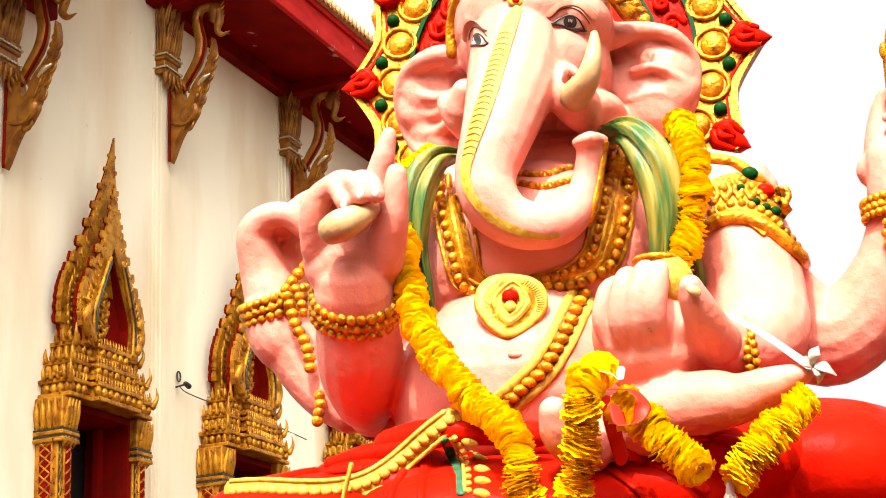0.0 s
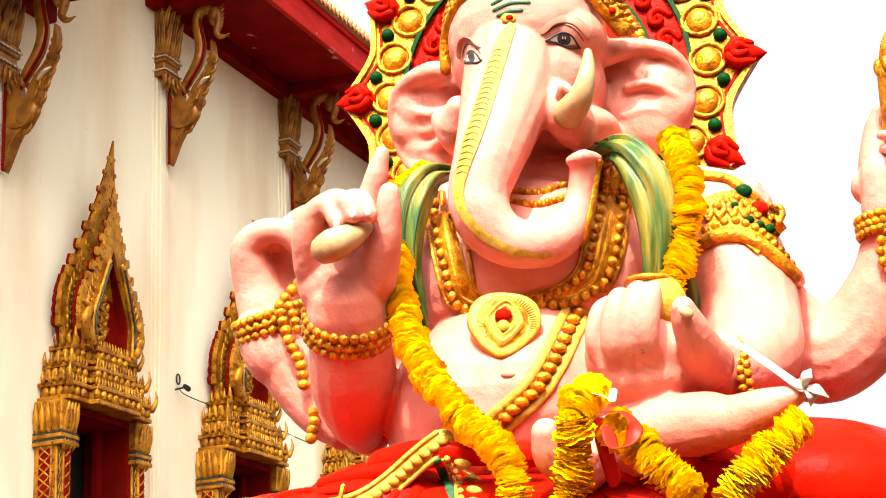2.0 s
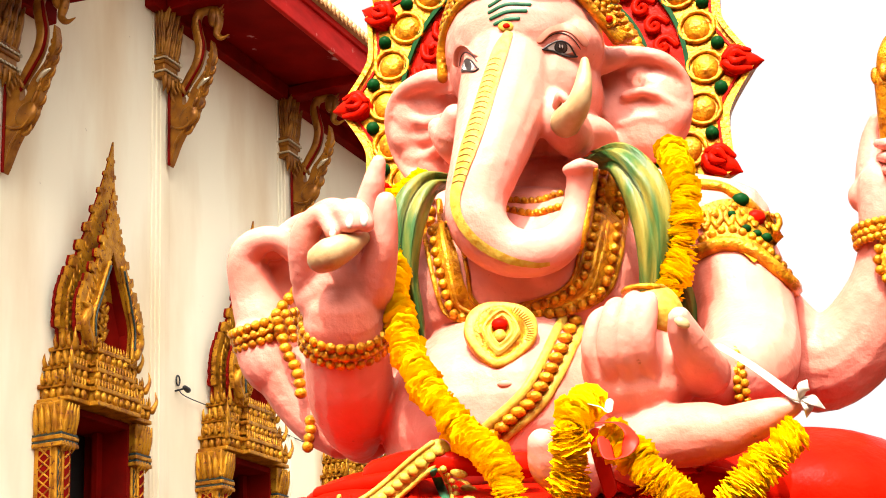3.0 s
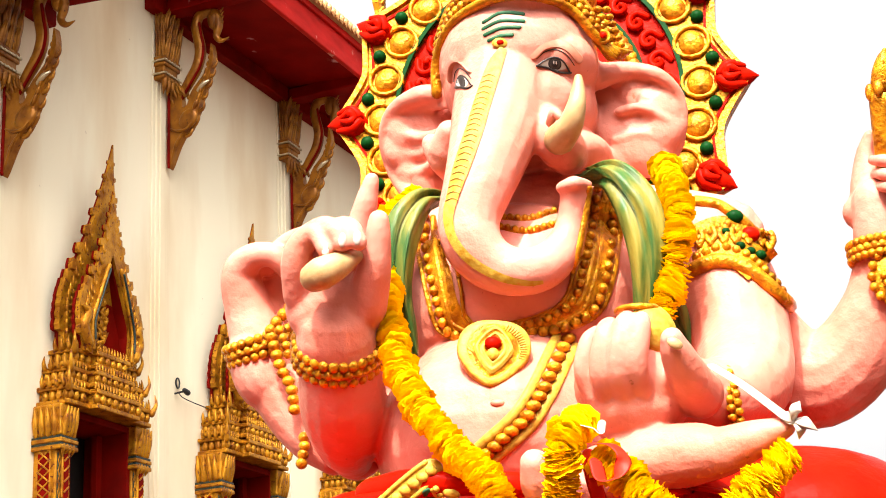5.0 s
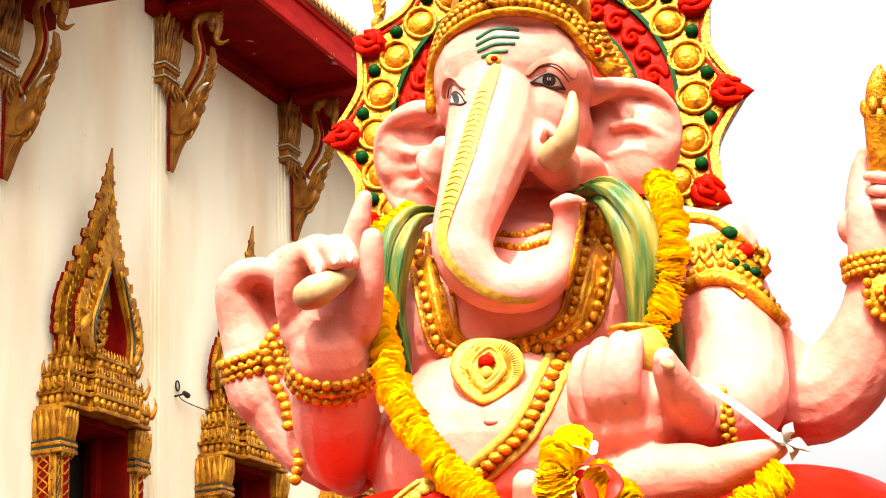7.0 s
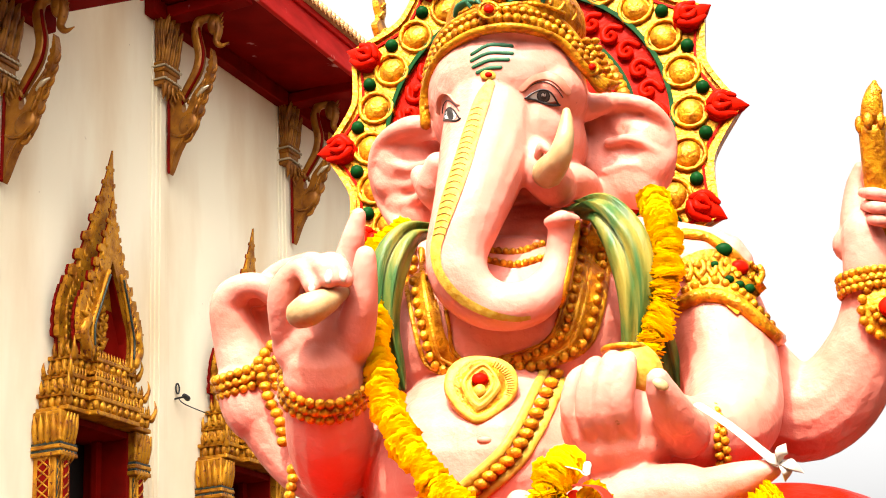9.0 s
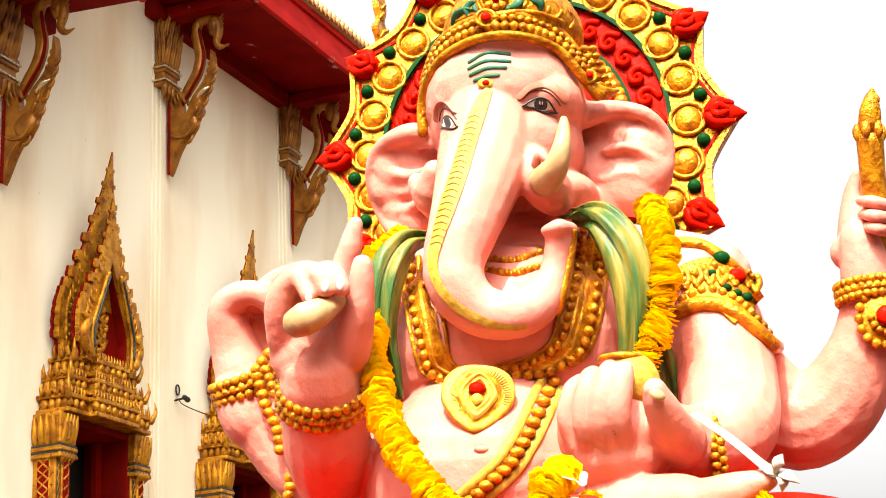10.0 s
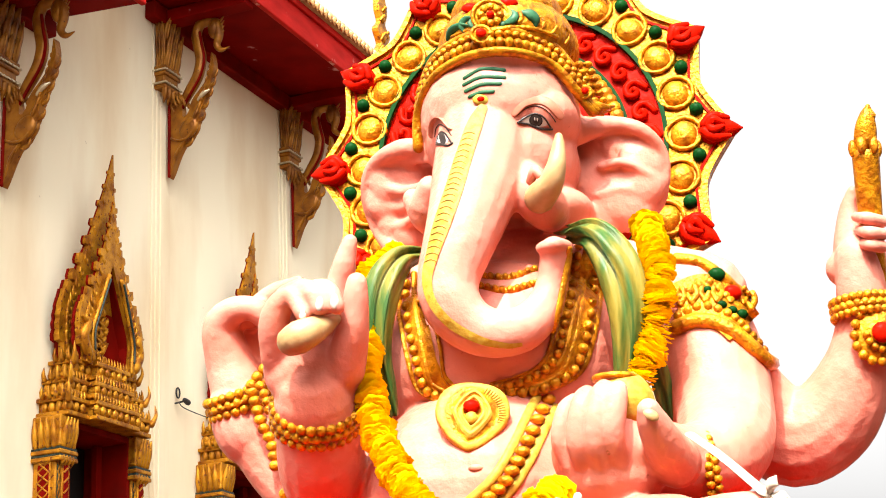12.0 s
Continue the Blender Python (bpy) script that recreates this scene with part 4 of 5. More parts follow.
# side drop of the crown behind the temple
for k in range(6):
    c = Vector((0.344, 3.044, 3.132)) + Vector((0.006 * k, 0.006 * k, -0.013 * k))
    ball(st, c, (0.011, 0.009, 0.008), GO, seg=8, rings=6)
    ball(st, c + Vector((0.018, 0.004, 0.002)), (0.010, 0.009, 0.007), GO, seg=8, rings=6)
for k in range(4):
    tube(st, [(*(Vector((0.351, 3.051, 3.06)) + Vector((0.005 * k, 0.004 * k, 0))), 0.007), (*(Vector((0.37, 3.062, 3.04)) + Vector((0.008 * k, 0.004 * k, 0.004 * k))), 0.008), (*(Vector((0.393, 3.083, 3.039)) + Vector((0.008 * k, 0.004 * k, 0.008 * k))), 0.003)], GO, seg=6, steps=3)

# painted brow marks, eyes, trunk stripe
for a, b, c in (((0.112, 2.985, 3.077), (0.147, 2.985, 3.097), (0.196, 2.985, 3.094)), ((0.111, 2.985, 3.063), (0.146, 2.985, 3.080), (0.193, 2.985, 3.079)), ((0.114, 2.985, 3.050), (0.148, 2.985, 3.065), (0.190, 2.985, 3.066)), ((0.122, 2.985, 3.038), (0.146, 2.985, 3.048), (0.176, 2.985, 3.050))):
    cord((a, b, c), 0.0043, TE, flat=0.6)
c, nrm = onto((0.144, 2.99, 3.034))
ball(st, c, (0.017, 0.006, 0.012), YE, seg=12, rings=6)
ball(st, c - Vector((0, 0.004, 0)), (0.008, 0.006, 0.006), RE, seg=10, rings=6)


def strip(pts, mi, lift=0.0032, cross=10):
    """A painted band that follows the skin: (x, y, z, half width)."""
    path = spline(pts, 14)
    rows = []
    for i, a in enumerate(path):
        p = Vector(a[:3])
        q = Vector(path[min(i + 1, len(path) - 1)][:3]) - Vector(path[max(i - 1, 0)][:3])
        side = q.cross(p - FRONT).normalized()
        rows.append([st.verts.new(onto(p + side * a[3] * (2 * j / cross - 1), lift)[0]) for j in range(cross + 1)])
    for a, b in zip(rows, rows[1:]):
        for j in range(cross):
            f = st.faces.new((a[j], a[j + 1], b[j + 1], b[j]))
            f.material_index, f.smooth = mi, True


strip(((0.15, 2.968, 3.012, 0.007), (0.131, 2.949, 2.964, 0.014), (0.11, 2.93, 2.891, 0.0155), (0.09, 2.902, 2.811, 0.016), (0.068, 2.893, 2.74, 0.015), (0.052, 2.889, 2.684, 0.011), (0.043, 2.882, 2.637, 0.009), (0.052, 2.876, 2.592, 0.008), (0.085, 2.868, 2.548, 0.008), (0.136, 2.876, 2.521, 0.007), (0.183, 2.879, 2.511, 0.005), (0.213, 2.879, 2.513, 0.003)), YE)
# short scored lines across the stripe
for p in along(((0.122, 2.936, 2.94), (0.104, 2.924, 2.877), (0.084, 2.896, 2.796), (0.061, 2.889, 2.717), (0.049, 2.886, 2.66)), 0.0135):
    cord((p + Vector((-0.012, 0, -0.003)), p + Vector((0.0, 0, 0.002)), p + Vector((0.013, 0, -0.004))), 0.0009, OC, lift=4.8, gap=0.006, seg=5)


def eye(c, w, h, tilt):
    """A painted eye: white, iris, pupil, black lids and the brow fold's shading as a band."""
    c = Vector(c)
    ex = Vector((math.cos(tilt), 0, math.sin(tilt)))
    ez = Vector((-math.sin(tilt), 0, math.cos(tilt)))

    def at(u, v):
        return c + ex * (w * u) + ez * (h * v)

    def patch(cu, cv, ru, rv, mi, lift, n=20):
        mid = st.verts.new(onto(at(cu, cv), lift)[0])
        ring = []
        for k in range(n):
            a = 2 * math.pi * k / n
            u, v = math.cos(a), math.sin(a)
            v *= 1 - 0.35 * u * u if mi == WH else 1
            ring.append(st.verts.new(onto(at(cu + ru * u, cv + rv * v), lift)[0]))
        for k in range(n):
            f = st.faces.new((mid, ring[k], ring[(k + 1) % n]))
            f.material_index, f.smooth = mi, True
    patch(0, 0, 1.0, 0.78, WH, 0.0022)
    patch(0.05, 0.10, 0.50, 0.84, BL, 0.0030)
    patch(0.05, 0.10, 0.40, 0.70, IR, 0.0036)
    patch(0.05, 0.14, 0.26, 0.46, BL, 0.0042)
    for u in (-0.06, 0.06, 0.18) if w > 0.02 else ():
        patch(u, 0.30, 0.035, 0.22, WH, 0.0048)
    cord([at(-1.2, -0.5), at(-0.6, 0.45), at(0, 0.95), at(0.6, 0.6), at(1.15, -0.6)], 0.0019, BL, gap=0.005, lift=0.8)
    cord([at(-1.2, -0.5), at(-0.5, -0.55), at(0.1, -0.85), at(0.7, -0.95), at(1.3, -0.75)], 0.0022, BL, gap=0.005, lift=0.8)
    cord([at(-1.25, 0.45), at(-0.75, 1.45), at(0.0, 1.95), at(0.8, 1.45), at(1.55, 0.0)], 0.0010, BL, gap=0.006, lift=0.8)
    # flat brown-pink band, the shading of the brow fold put into colour
    cord([at(-1.5, 0.9), at(-0.9, 2.2), at(0.0, 2.75), at(0.9, 2.4), at(1.8, 1.0)], 0.0100, BR, gap=0.008, flat=0.12, lift=0.1)


eye((0.250, 3.000, 2.993), 0.028, 0.0165, -0.14)
eye((0.071, 3.087, 2.990), 0.013, 0.0165, 0.25)

# tusk and its socket
tube(st, [(0.256, 2.971, 2.824, 0.031), (0.273, 2.926, 2.834, 0.025), (0.284, 2.907, 2.865, 0.019), (0.289, 2.906, 2.902, 0.013), (0.29, 2.909, 2.925, 0.008)], IV, seg=14)
tube(st, [(0.238, 2.962, 2.855, 0.009), (0.245, 2.947, 2.869, 0.011), (0.255, 2.94, 2.858, 0.009)], FL, seg=8)
# the broken tusk in the raised hand, nails
tube(st, [(-0.197, 2.826, 2.506, 0.028), (-0.180, 2.816, 2.512, 0.030), (-0.150, 2.825, 2.530, 0.023), (-0.124, 2.845, 2.550, 0.012)], IV, seg=16)
for c in ((-0.178, 2.809, 2.553), (-0.148, 2.795, 2.566), (-0.121, 2.794, 2.569)):
    ball(st, c, (0.008, 0.005, 0.014), WH, seg=10, rings=8)
ball(st, (0.404, 2.567, 2.32), (0.014, 0.006, 0.009), IV, Matrix.Rotation(0.5, 3, "Y"), seg=12, rings=8)

# bowl in the hand
tube(st, [(0.388, 2.71, 2.334, 0.03), (0.385, 2.702, 2.36, 0.045), (0.372, 2.702, 2.387, 0.044), (0.363, 2.702, 2.406, 0.034)], YE, seg=20, ends=False)
rim = [(*(Vector((0.363, 2.702, 2.406)) + Vector((0.036 * math.cos(a), 0.036 * math.sin(a), 0.003))), 0.0055) for a in (2 * math.pi * k / 24 for k in range(25))]
tube(st, rim, GO, seg=8, steps=1)

# bangles
def bangle(c, rx, ry, rows, r, tilt=0.0, n=18, lean=0.0):
    c = Vector(c)
    m = Matrix.Rotation(tilt, 3, "Y") @ Matrix.Rotation(lean, 3, "X")
    for j in range(rows):
        z = (j - (rows - 1) / 2) * r * 1.55
        for k in range(n):
            a = 2 * math.pi * (k + 0.5 * (j % 2)) / n
            ball(st, c + m @ Vector((rx * math.cos(a), ry * math.sin(a), z)), r, GO, seg=8, rings=6)
    band = [(*(c + m @ Vector((rx * 0.97 * math.cos(a), ry * 0.97 * math.sin(a), 0))), r * rows * 0.38) for a in (2 * math.pi * k / 24 for k in range(25))]
    tube(st, band, GO, seg=8, steps=1, flat=0.5)


bangle((-0.163, 2.985, 2.412), 0.079, 0.090, 3, 0.0112, 0.06, 28, 0.80)
bangle((-0.355, 3.41, 2.521), 0.073, 0.069, 3, 0.0110, -0.35, 24, 0.25)
beads(((-0.289, 3.325, 2.584), (-0.317, 3.325, 2.551), (-0.33, 3.325, 2.53)), 0.0135, gap=0.021, skin_on=False)
beads(((-0.325, 3.325, 2.521), (-0.314, 3.325, 2.486), (-0.302, 3.325, 2.45), (-0.284, 3.325, 2.419), (-0.276, 3.325, 2.388), (-0.272, 3.325, 2.361)), 0.0125, gap=0.0205, skin_on=False, shape=(1.15, 1, 0.95))
beads(((-0.307, 3.3, 2.528), (-0.295, 3.3, 2.504), (-0.287, 3.3, 2.475)), 0.0105, gap=0.018, skin_on=False)
beads(((-0.253, 3.33, 2.31), (-0.252, 3.33, 2.284), (-0.257, 3.33, 2.261), (-0.251, 3.33, 2.24)), 0.0125, gap=0.018, skin_on=False)
bangle((0.532, 2.858, 2.276), 0.070, 0.072, 2, 0.0085, 1.42, 28)
bangle((0.897, 3.126, 2.646), 0.056, 0.054, 3, 0.0095, -0.1, 24)
# teardrop cuff below it, with a red stone in a beaded rim
ball(st, (0.917, 3.09, 2.585), (0.052, 0.022, 0.060), GO, Matrix.Rotation(0.35, 3, "Y"), seg=18, rings=10)
for j in range(16):
    a = j * 0.3927
    ball(st, Vector((0.917, 3.09, 2.585)) + Matrix.Rotation(0.35, 3, "Y") @ Vector((0.050 * math.cos(a), -0.010, 0.058 * math.sin(a))), (0.010, 0.009, 0.010), GO, seg=8, rings=6)
for j in range(7):
    a = 3.3 + j * 0.45
    ball(st, Vector((0.917, 3.09, 2.585)) + Vector((0.030 * math.cos(a), -0.020, 0.034 * math.sin(a))), 0.008, GO, seg=8, rings=6)
ball(st, (0.916, 3.062, 2.582), (0.021, 0.013, 0.021), RE, seg=12, rings=8)
# staff
tube(st, [(0.911, 3.018, 3.012, 0.014), (0.909, 3.014, 3.024, 0.007)], GO, seg=12)
tube(st, [(0.904, 3.033, 2.963, 0.023), (0.905, 3.025, 2.99, 0.021), (0.907, 3.018, 3.014, 0.014), (0.909, 3.013, 3.029, 0.005)], GO, seg=14)
tube(st, [(0.904, 3.038, 2.947, 0.027), (0.911, 3.065, 2.861, 0.025), (0.92, 3.098, 2.754, 0.023), (0.931, 3.134, 2.636, 0.023), (0.94, 3.164, 2.539, 0.023)], GO, seg=14, ends=False)
for k in range(6):
    a = k * math.pi / 3
    ball(st, Vector((0.904, 3.038, 2.949)) + Vector((0.024 * math.cos(a), 0.024 * math.sin(a), 0)), (0.010, 0.010, 0.019), GO, seg=8, rings=6)
ball(st, (0.929, 3.134, 2.636), (0.026, 0.026, 0.012), RE, seg=12, rings=8)
for k in range(3):
    tube(st, [(0.886, 3.077, 2.82, 0.01), (0.898, 3.04, 2.805, 0.013), (0.928, 3.052, 2.802, 0.013)] if k == 0 else ([(0.892, 3.085, 2.795, 0.01), (0.898, 3.039, 2.776, 0.013), (0.926, 3.049, 2.775, 0.013)] if k == 1 else [(0.895, 3.093, 2.77, 0.01), (0.9, 3.046, 2.753, 0.012), (0.926, 3.056, 2.752, 0.013)]), FL, seg=10)

# necklaces: bead rows between gold cords, collar edge and pendant
LEFT_IN = ((0.038, 2.961, 2.585), (0.042, 2.968, 2.564), (0.05, 2.961, 2.519), (0.06, 2.976, 2.468), (0.102, 2.984, 2.443))
LEFT_OUT = ((-0.002, 2.92, 2.65), (0.004, 2.939, 2.589), (0.018, 2.961, 2.519), (0.039, 2.981, 2.453), (0.076, 2.988, 2.43))
RIGHT_IN = ((0.32, 2.905, 2.7), (0.308, 2.927, 2.629), (0.292, 2.948, 2.559), (0.274, 2.965, 2.503), (0.223, 2.976, 2.468), (0.165, 2.98, 2.456))
RIGHT_OUT = ((0.352, 2.911, 2.68), (0.344, 2.933, 2.609), (0.331, 2.955, 2.539), (0.308, 2.972, 2.483), (0.25, 2.981, 2.453), (0.181, 2.984, 2.443))
collar = True
for line, r in ((LEFT_OUT, 0.0105), (RIGHT_IN, 0.0095), (RIGHT_OUT, 0.011)):
    beads(line, r, lift=0.5)
for line in (LEFT_IN, RIGHT_IN, RIGHT_OUT, LEFT_OUT):
    for d in (-0.016, 0.016):
        cord([Vector(p) + Vector((d, 0, 0)) for p in line], 0.0075, GO, flat=0.6)
strip(((0.016, 2.952, 2.615, 0.015), (0.025, 2.958, 2.562, 0.021), (0.044, 2.97, 2.488, 0.021), (0.081, 2.982, 2.448, 0.017)), GO, 0.004)
strip(((0.335, 2.91, 2.685, 0.032), (0.323, 2.933, 2.609, 0.032), (0.31, 2.955, 2.539, 0.032), (0.276, 2.972, 2.483, 0.028), (0.213, 2.979, 2.46, 0.019), (0.16, 2.981, 2.452, 0.013)), GO, 0.004)
for line in (((0.147, 3.016, 2.68), (0.196, 3.016, 2.678), (0.245, 3.012, 2.691)), ((0.142, 3.021, 2.662), (0.196, 3.023, 2.655), (0.256, 3.019, 2.67))):
    beads(line, 0.0075)
    cord(line, 0.008, GO, flat=0.5)
collar = False
# long chain that crosses the belly from the shoulder
CHAIN = ((0.256, 2.891, 2.406), (0.238, 2.901, 2.373), (0.212, 2.917, 2.321), (0.177, 2.933, 2.268), (0.115, 2.95, 2.214), (0.074, 2.96, 2.18))
beads(CHAIN, 0.0118, gap=0.0195, lift=0.6, shape=(1.25, 0.9, 0.85))
for d in ((-0.017, 0.010), (0.017, -0.010)):
    cord([Vector(p) + Vector((d[0], 0, d[1])) for p in CHAIN], 0.009, YE, flat=0.6)
# pendant
pc, pn = onto((0.123, 2.851, 2.364), 0.012)
pface = Vector((0.02, -0.96, 0.26)).normalized().to_track_quat("-Y", "Z").to_matrix()
loops = []
# shield-shaped plate, then two raised pointed leaves, one in the other
for top, low, wide, peak, foot, y, mi in ((0.062, 0.074, 0.067, 2.5, 1.45, -0.006, GO), (0.062, 0.074, 0.067, 2.5, 1.45, 0.010, GO), (0.059, 0.070, 0.063, 2.5, 1.45, 0.015, YE), (0.053, 0.060, 0.050, 2.0, 1.45, 0.013, YE),
                                          (0.046, 0.050, 0.036, 1.4, 1.3, 0.013, GO), (0.044, 0.048, 0.034, 1.4, 1.3, 0.021, YE), (0.038, 0.041, 0.029, 1.4, 1.3, 0.021, YE), (0.036, 0.038, 0.026, 1.4, 1.3, 0.013, GO),
                                          (0.033, 0.034, 0.023, 1.4, 1.3, 0.020, YE), (0.028, 0.029, 0.018, 1.4, 1.3, 0.020, YE), (0.024, 0.025, 0.015, 1.4, 1.3, 0.012, GO)):
    loop = []
    for j in range(48):
        a = 2 * math.pi * j / 48
        p = peak if math.sin(a) >= 0 else foot
        r = (abs(math.cos(a)) ** p + abs(math.sin(a)) ** p) ** (-1 / p)
        x, z = r * math.cos(a) * wide, r * math.sin(a) * (top if math.sin(a) >= 0 else low)
        loop.append(st.verts.new(pc + pface @ Vector((x + 0.12 * z, -y, z - 0.08 * x))))
    loops.append((loop, mi))
for (l0, m0), (l1, m1) in zip(loops, loops[1:]):
    for j in range(48):
        f = st.faces.new((l0[j], l0[(j + 1) % 48], l1[(j + 1) % 48], l1[j]))
        f.material_index, f.smooth = m1, True
f = st.faces.new(loops[-1][0])
f.material_index = GO
ball(st, pc + pface @ Vector((-0.002, -0.018, 0.010)), (0.016, 0.011, 0.013), RE, pface, seg=12, rings=8)
ball(st, pc + pface @ Vector((-0.002, -0.017, -0.013)), (0.012, 0.010, 0.013), YE, pface, seg=10, rings=8)
for j in range(-4, 12):
    a = 0.10 * j
    u = Vector((math.cos(a), 0, math.sin(a) * 0.92))
    tube(st, [(*(pc + pface @ (u * 0.049 + Vector((0, -0.014, 0)))), 0.0016), (*(pc + pface @ (u * 0.060 + Vector((0, -0.014, 0)))), 0.0016)], YE, seg=5, steps=1)
# navel
ball(st, onto((0.129, 2.875, 2.287))[0], (0.014, 0.006, 0.007), BR, seg=10, rings=6)

# armlet on the shoulder
ARM_TOP = ((0.518, 3.007, 2.709), (0.558, 3.009, 2.703), (0.599, 3.016, 2.68), (0.632, 3.025, 2.649))
ARM_LOW = ((0.51, 2.997, 2.571), (0.553, 2.993, 2.585), (0.601, 2.996, 2.573), (0.65, 3.035, 2.55), (0.699, 3.067, 2.514))
strip(((0.513, 2.984, 2.614, 0.037), (0.558, 2.981, 2.624, 0.043), (0.601, 2.985, 2.609, 0.045), (0.644, 3.025, 2.581, 0.039)), GO, 0.006)
cord(ARM_LOW, 0.016, GO)
cord(ARM_TOP, 0.012, GO)
beads(((0.515, 2.99, 2.593), (0.558, 2.985, 2.609), (0.606, 2.989, 2.595), (0.655, 3.03, 2.566), (0.692, 3.062, 2.529)), 0.010)
for k in range(7):
    p = Vector((0.520 + 0.022 * k, 2.985, 2.612 + 0.006 * math.sin(k * 0.6)))
    for sgn in (-1, 1):
        cord((p, p + Vector((0.008 * sgn, 0, 0.016)), p + Vector((0.003 * sgn, 0, 0.032))), 0.0065, GO, flat=0.7, lift=1.6, gap=0.008)
beads(((0.518, 2.981, 2.624), (0.542, 2.976, 2.639), (0.569, 2.973, 2.65), (0.603, 2.981, 2.624)), 0.0105)
for p, mi, r in (((0.583, 2.969, 2.663), GR, 0.018), ((0.61, 2.979, 2.629), RE, 0.020), ((0.567, 2.977, 2.636), GR, 0.009), ((0.594, 2.985, 2.609), GR, 0.010), ((0.612, 2.989, 2.600), GR, 0.010), ((0.630, 2.989, 2.592), GR, 0.012)):
    ball(st, onto(p, 0.008)[0], (r, r * 0.7, r * 0.8), mi, seg=10, rings=8)

# shawl over both shoulders: a draped cloth with broad soft folds
def drape(pts, thick, folds, seed):
    """A hanging cloth along (x, y, z, half width), facing the front."""
    path = spline(pts, 8)
    rings = []
    for i, q in enumerate(path):
        p, w = Vector(q[:3]), float(q[3])
        d = (Vector(path[min(i + 1, len(path) - 1)][:3]) - Vector(path[max(i - 1, 0)][:3])).normalized()
        front = (FRONT - p).normalized()
        side = d.cross(front).normalized()
        front = side.cross(d).normalized()
        ring = []
        for j in range(28):
            a = 2 * math.pi * j / 28
            u, v = math.cos(a), math.sin(a)
            ripple = 0.16 * math.cos(folds * u * 3.1 + seed + 0.06 * i) + 0.09 * math.cos(2.3 * folds * u * 3.1 + 2 * seed - 0.10 * i) if v > 0 else 0.0
            ring.append(st.verts.new(p + side * u * w + front * (v * thick * (1 + 3.6 * ripple * (1 - u * u)))))
        rings.append(ring)
    for r0, r1 in zip(rings, rings[1:]):
        for j in range(28):
            f = st.faces.new((r0[j], r0[(j + 1) % 28], r1[(j + 1) % 28], r1[j]))
            f.material_index, f.smooth = SH, True
    for r in (rings[0][::-1], rings[-1]):
        st.faces.new(r).material_index = SH


drape([(0.326, 3.07, 2.785, 0.018), (0.362, 2.985, 2.752, 0.034), (0.398, 2.953, 2.685, 0.043), (0.414, 2.947, 2.612, 0.040), (0.416, 2.957, 2.545, 0.032), (0.412, 2.978, 2.482, 0.024), (0.414, 3.0, 2.43, 0.018)], 0.026, 2.2, 0.4)
drape([(0.462, 3.03, 2.560, 0.016), (0.482, 3.055, 2.500, 0.020), (0.496, 3.068, 2.438, 0.016), (0.506, 3.072, 2.395, 0.008)], 0.014, 1.0, 2.0)
drape([(0.028, 3.12, 2.757, 0.014), (-0.014, 3.066, 2.727, 0.028), (-0.044, 3.045, 2.672, 0.037), (-0.056, 3.045, 2.602, 0.033), (-0.054, 3.058, 2.535, 0.026), (-0.038, 3.075, 2.472, 0.020), (-0.026, 3.092, 2.425, 0.012)], 0.024, 2.0, 1.1)

# red lower garment over the crossed legs
ball(st, (-0.231, 3.044, 1.976), (0.237, 0.30, 0.121), RE, seg=32, rings=18)
ball(st, (-0.066, 3.026, 2.035), (0.202, 0.22, 0.121), RE, seg=32, rings=18)
ball(st, (0.677, 3.041, 2.072), (0.262, 0.33, 0.158), RE, seg=32, rings=18)
ball(st, (0.70, 3.10, 1.92), (0.25, 0.27, 0.13), RE, seg=32, rings=18)
ball(st, (0.403, 2.986, 2.029), (0.222, 0.26, 0.111), RE, seg=32, rings=18)
ball(st, (0.512, 2.948, 2.085), (0.212, 0.24, 0.113), RE, seg=32, rings=18)
ball(st, (0.173, 3.074, 1.98), (0.524, 0.36, 0.151), RE, seg=32, rings=18)
tube(st, [(-0.199, 2.913, 2.097, 0.013), (-0.153, 2.88, 2.101, 0.016), (-0.092, 2.847, 2.107, 0.017), (-0.038, 2.822, 2.12, 0.012)], RE, seg=12)
tube(st, [(-0.093, 2.874, 2.122, 0.03), (-0.023, 2.828, 2.135, 0.027), (0.064, 2.807, 2.134, 0.023), (0.161, 2.808, 2.13, 0.023)], RE, seg=12)
hem = BVHTree.FromBMesh(st)
skin = hem
# folds of the cloth
for pts, r in ((((-0.028, 2.779, 2.088), (-0.031, 2.788, 2.058), (-0.037, 2.803, 2.013)), 0.010), (((-0.066, 2.787, 2.063), (-0.08, 2.794, 2.04), (-0.09, 2.804, 2.008)), 0.008), (((-0.272, 2.79, 2.053), (-0.214, 2.786, 2.066), (-0.138, 2.785, 2.071)), 0.010),
               (((0.312, 2.777, 2.095), (0.379, 2.786, 2.068), (0.446, 2.797, 2.031)), 0.012), (((0.283, 2.786, 2.068), (0.322, 2.794, 2.04), (0.36, 2.805, 2.003)), 0.010), (((0.398, 2.772, 2.113), (0.465, 2.77, 2.118), (0.532, 2.774, 2.104)), 0.012)):
    cord(pts, r, RE, flat=0.4)
HEM = ((0.012, 2.79, 2.152), (-0.014, 2.79, 2.134), (-0.041, 2.79, 2.11), (-0.074, 2.79, 2.079), (-0.107, 2.79, 2.054), (-0.135, 2.79, 2.04), (-0.172, 2.79, 2.031), (-0.214, 2.79, 2.028), (-0.256, 2.79, 2.029), (-0.311, 2.79, 2.034), (-0.363, 2.79, 2.032))
hem_line = [onto(p, 0.010)[0] for p in along(HEM, 0.012)]
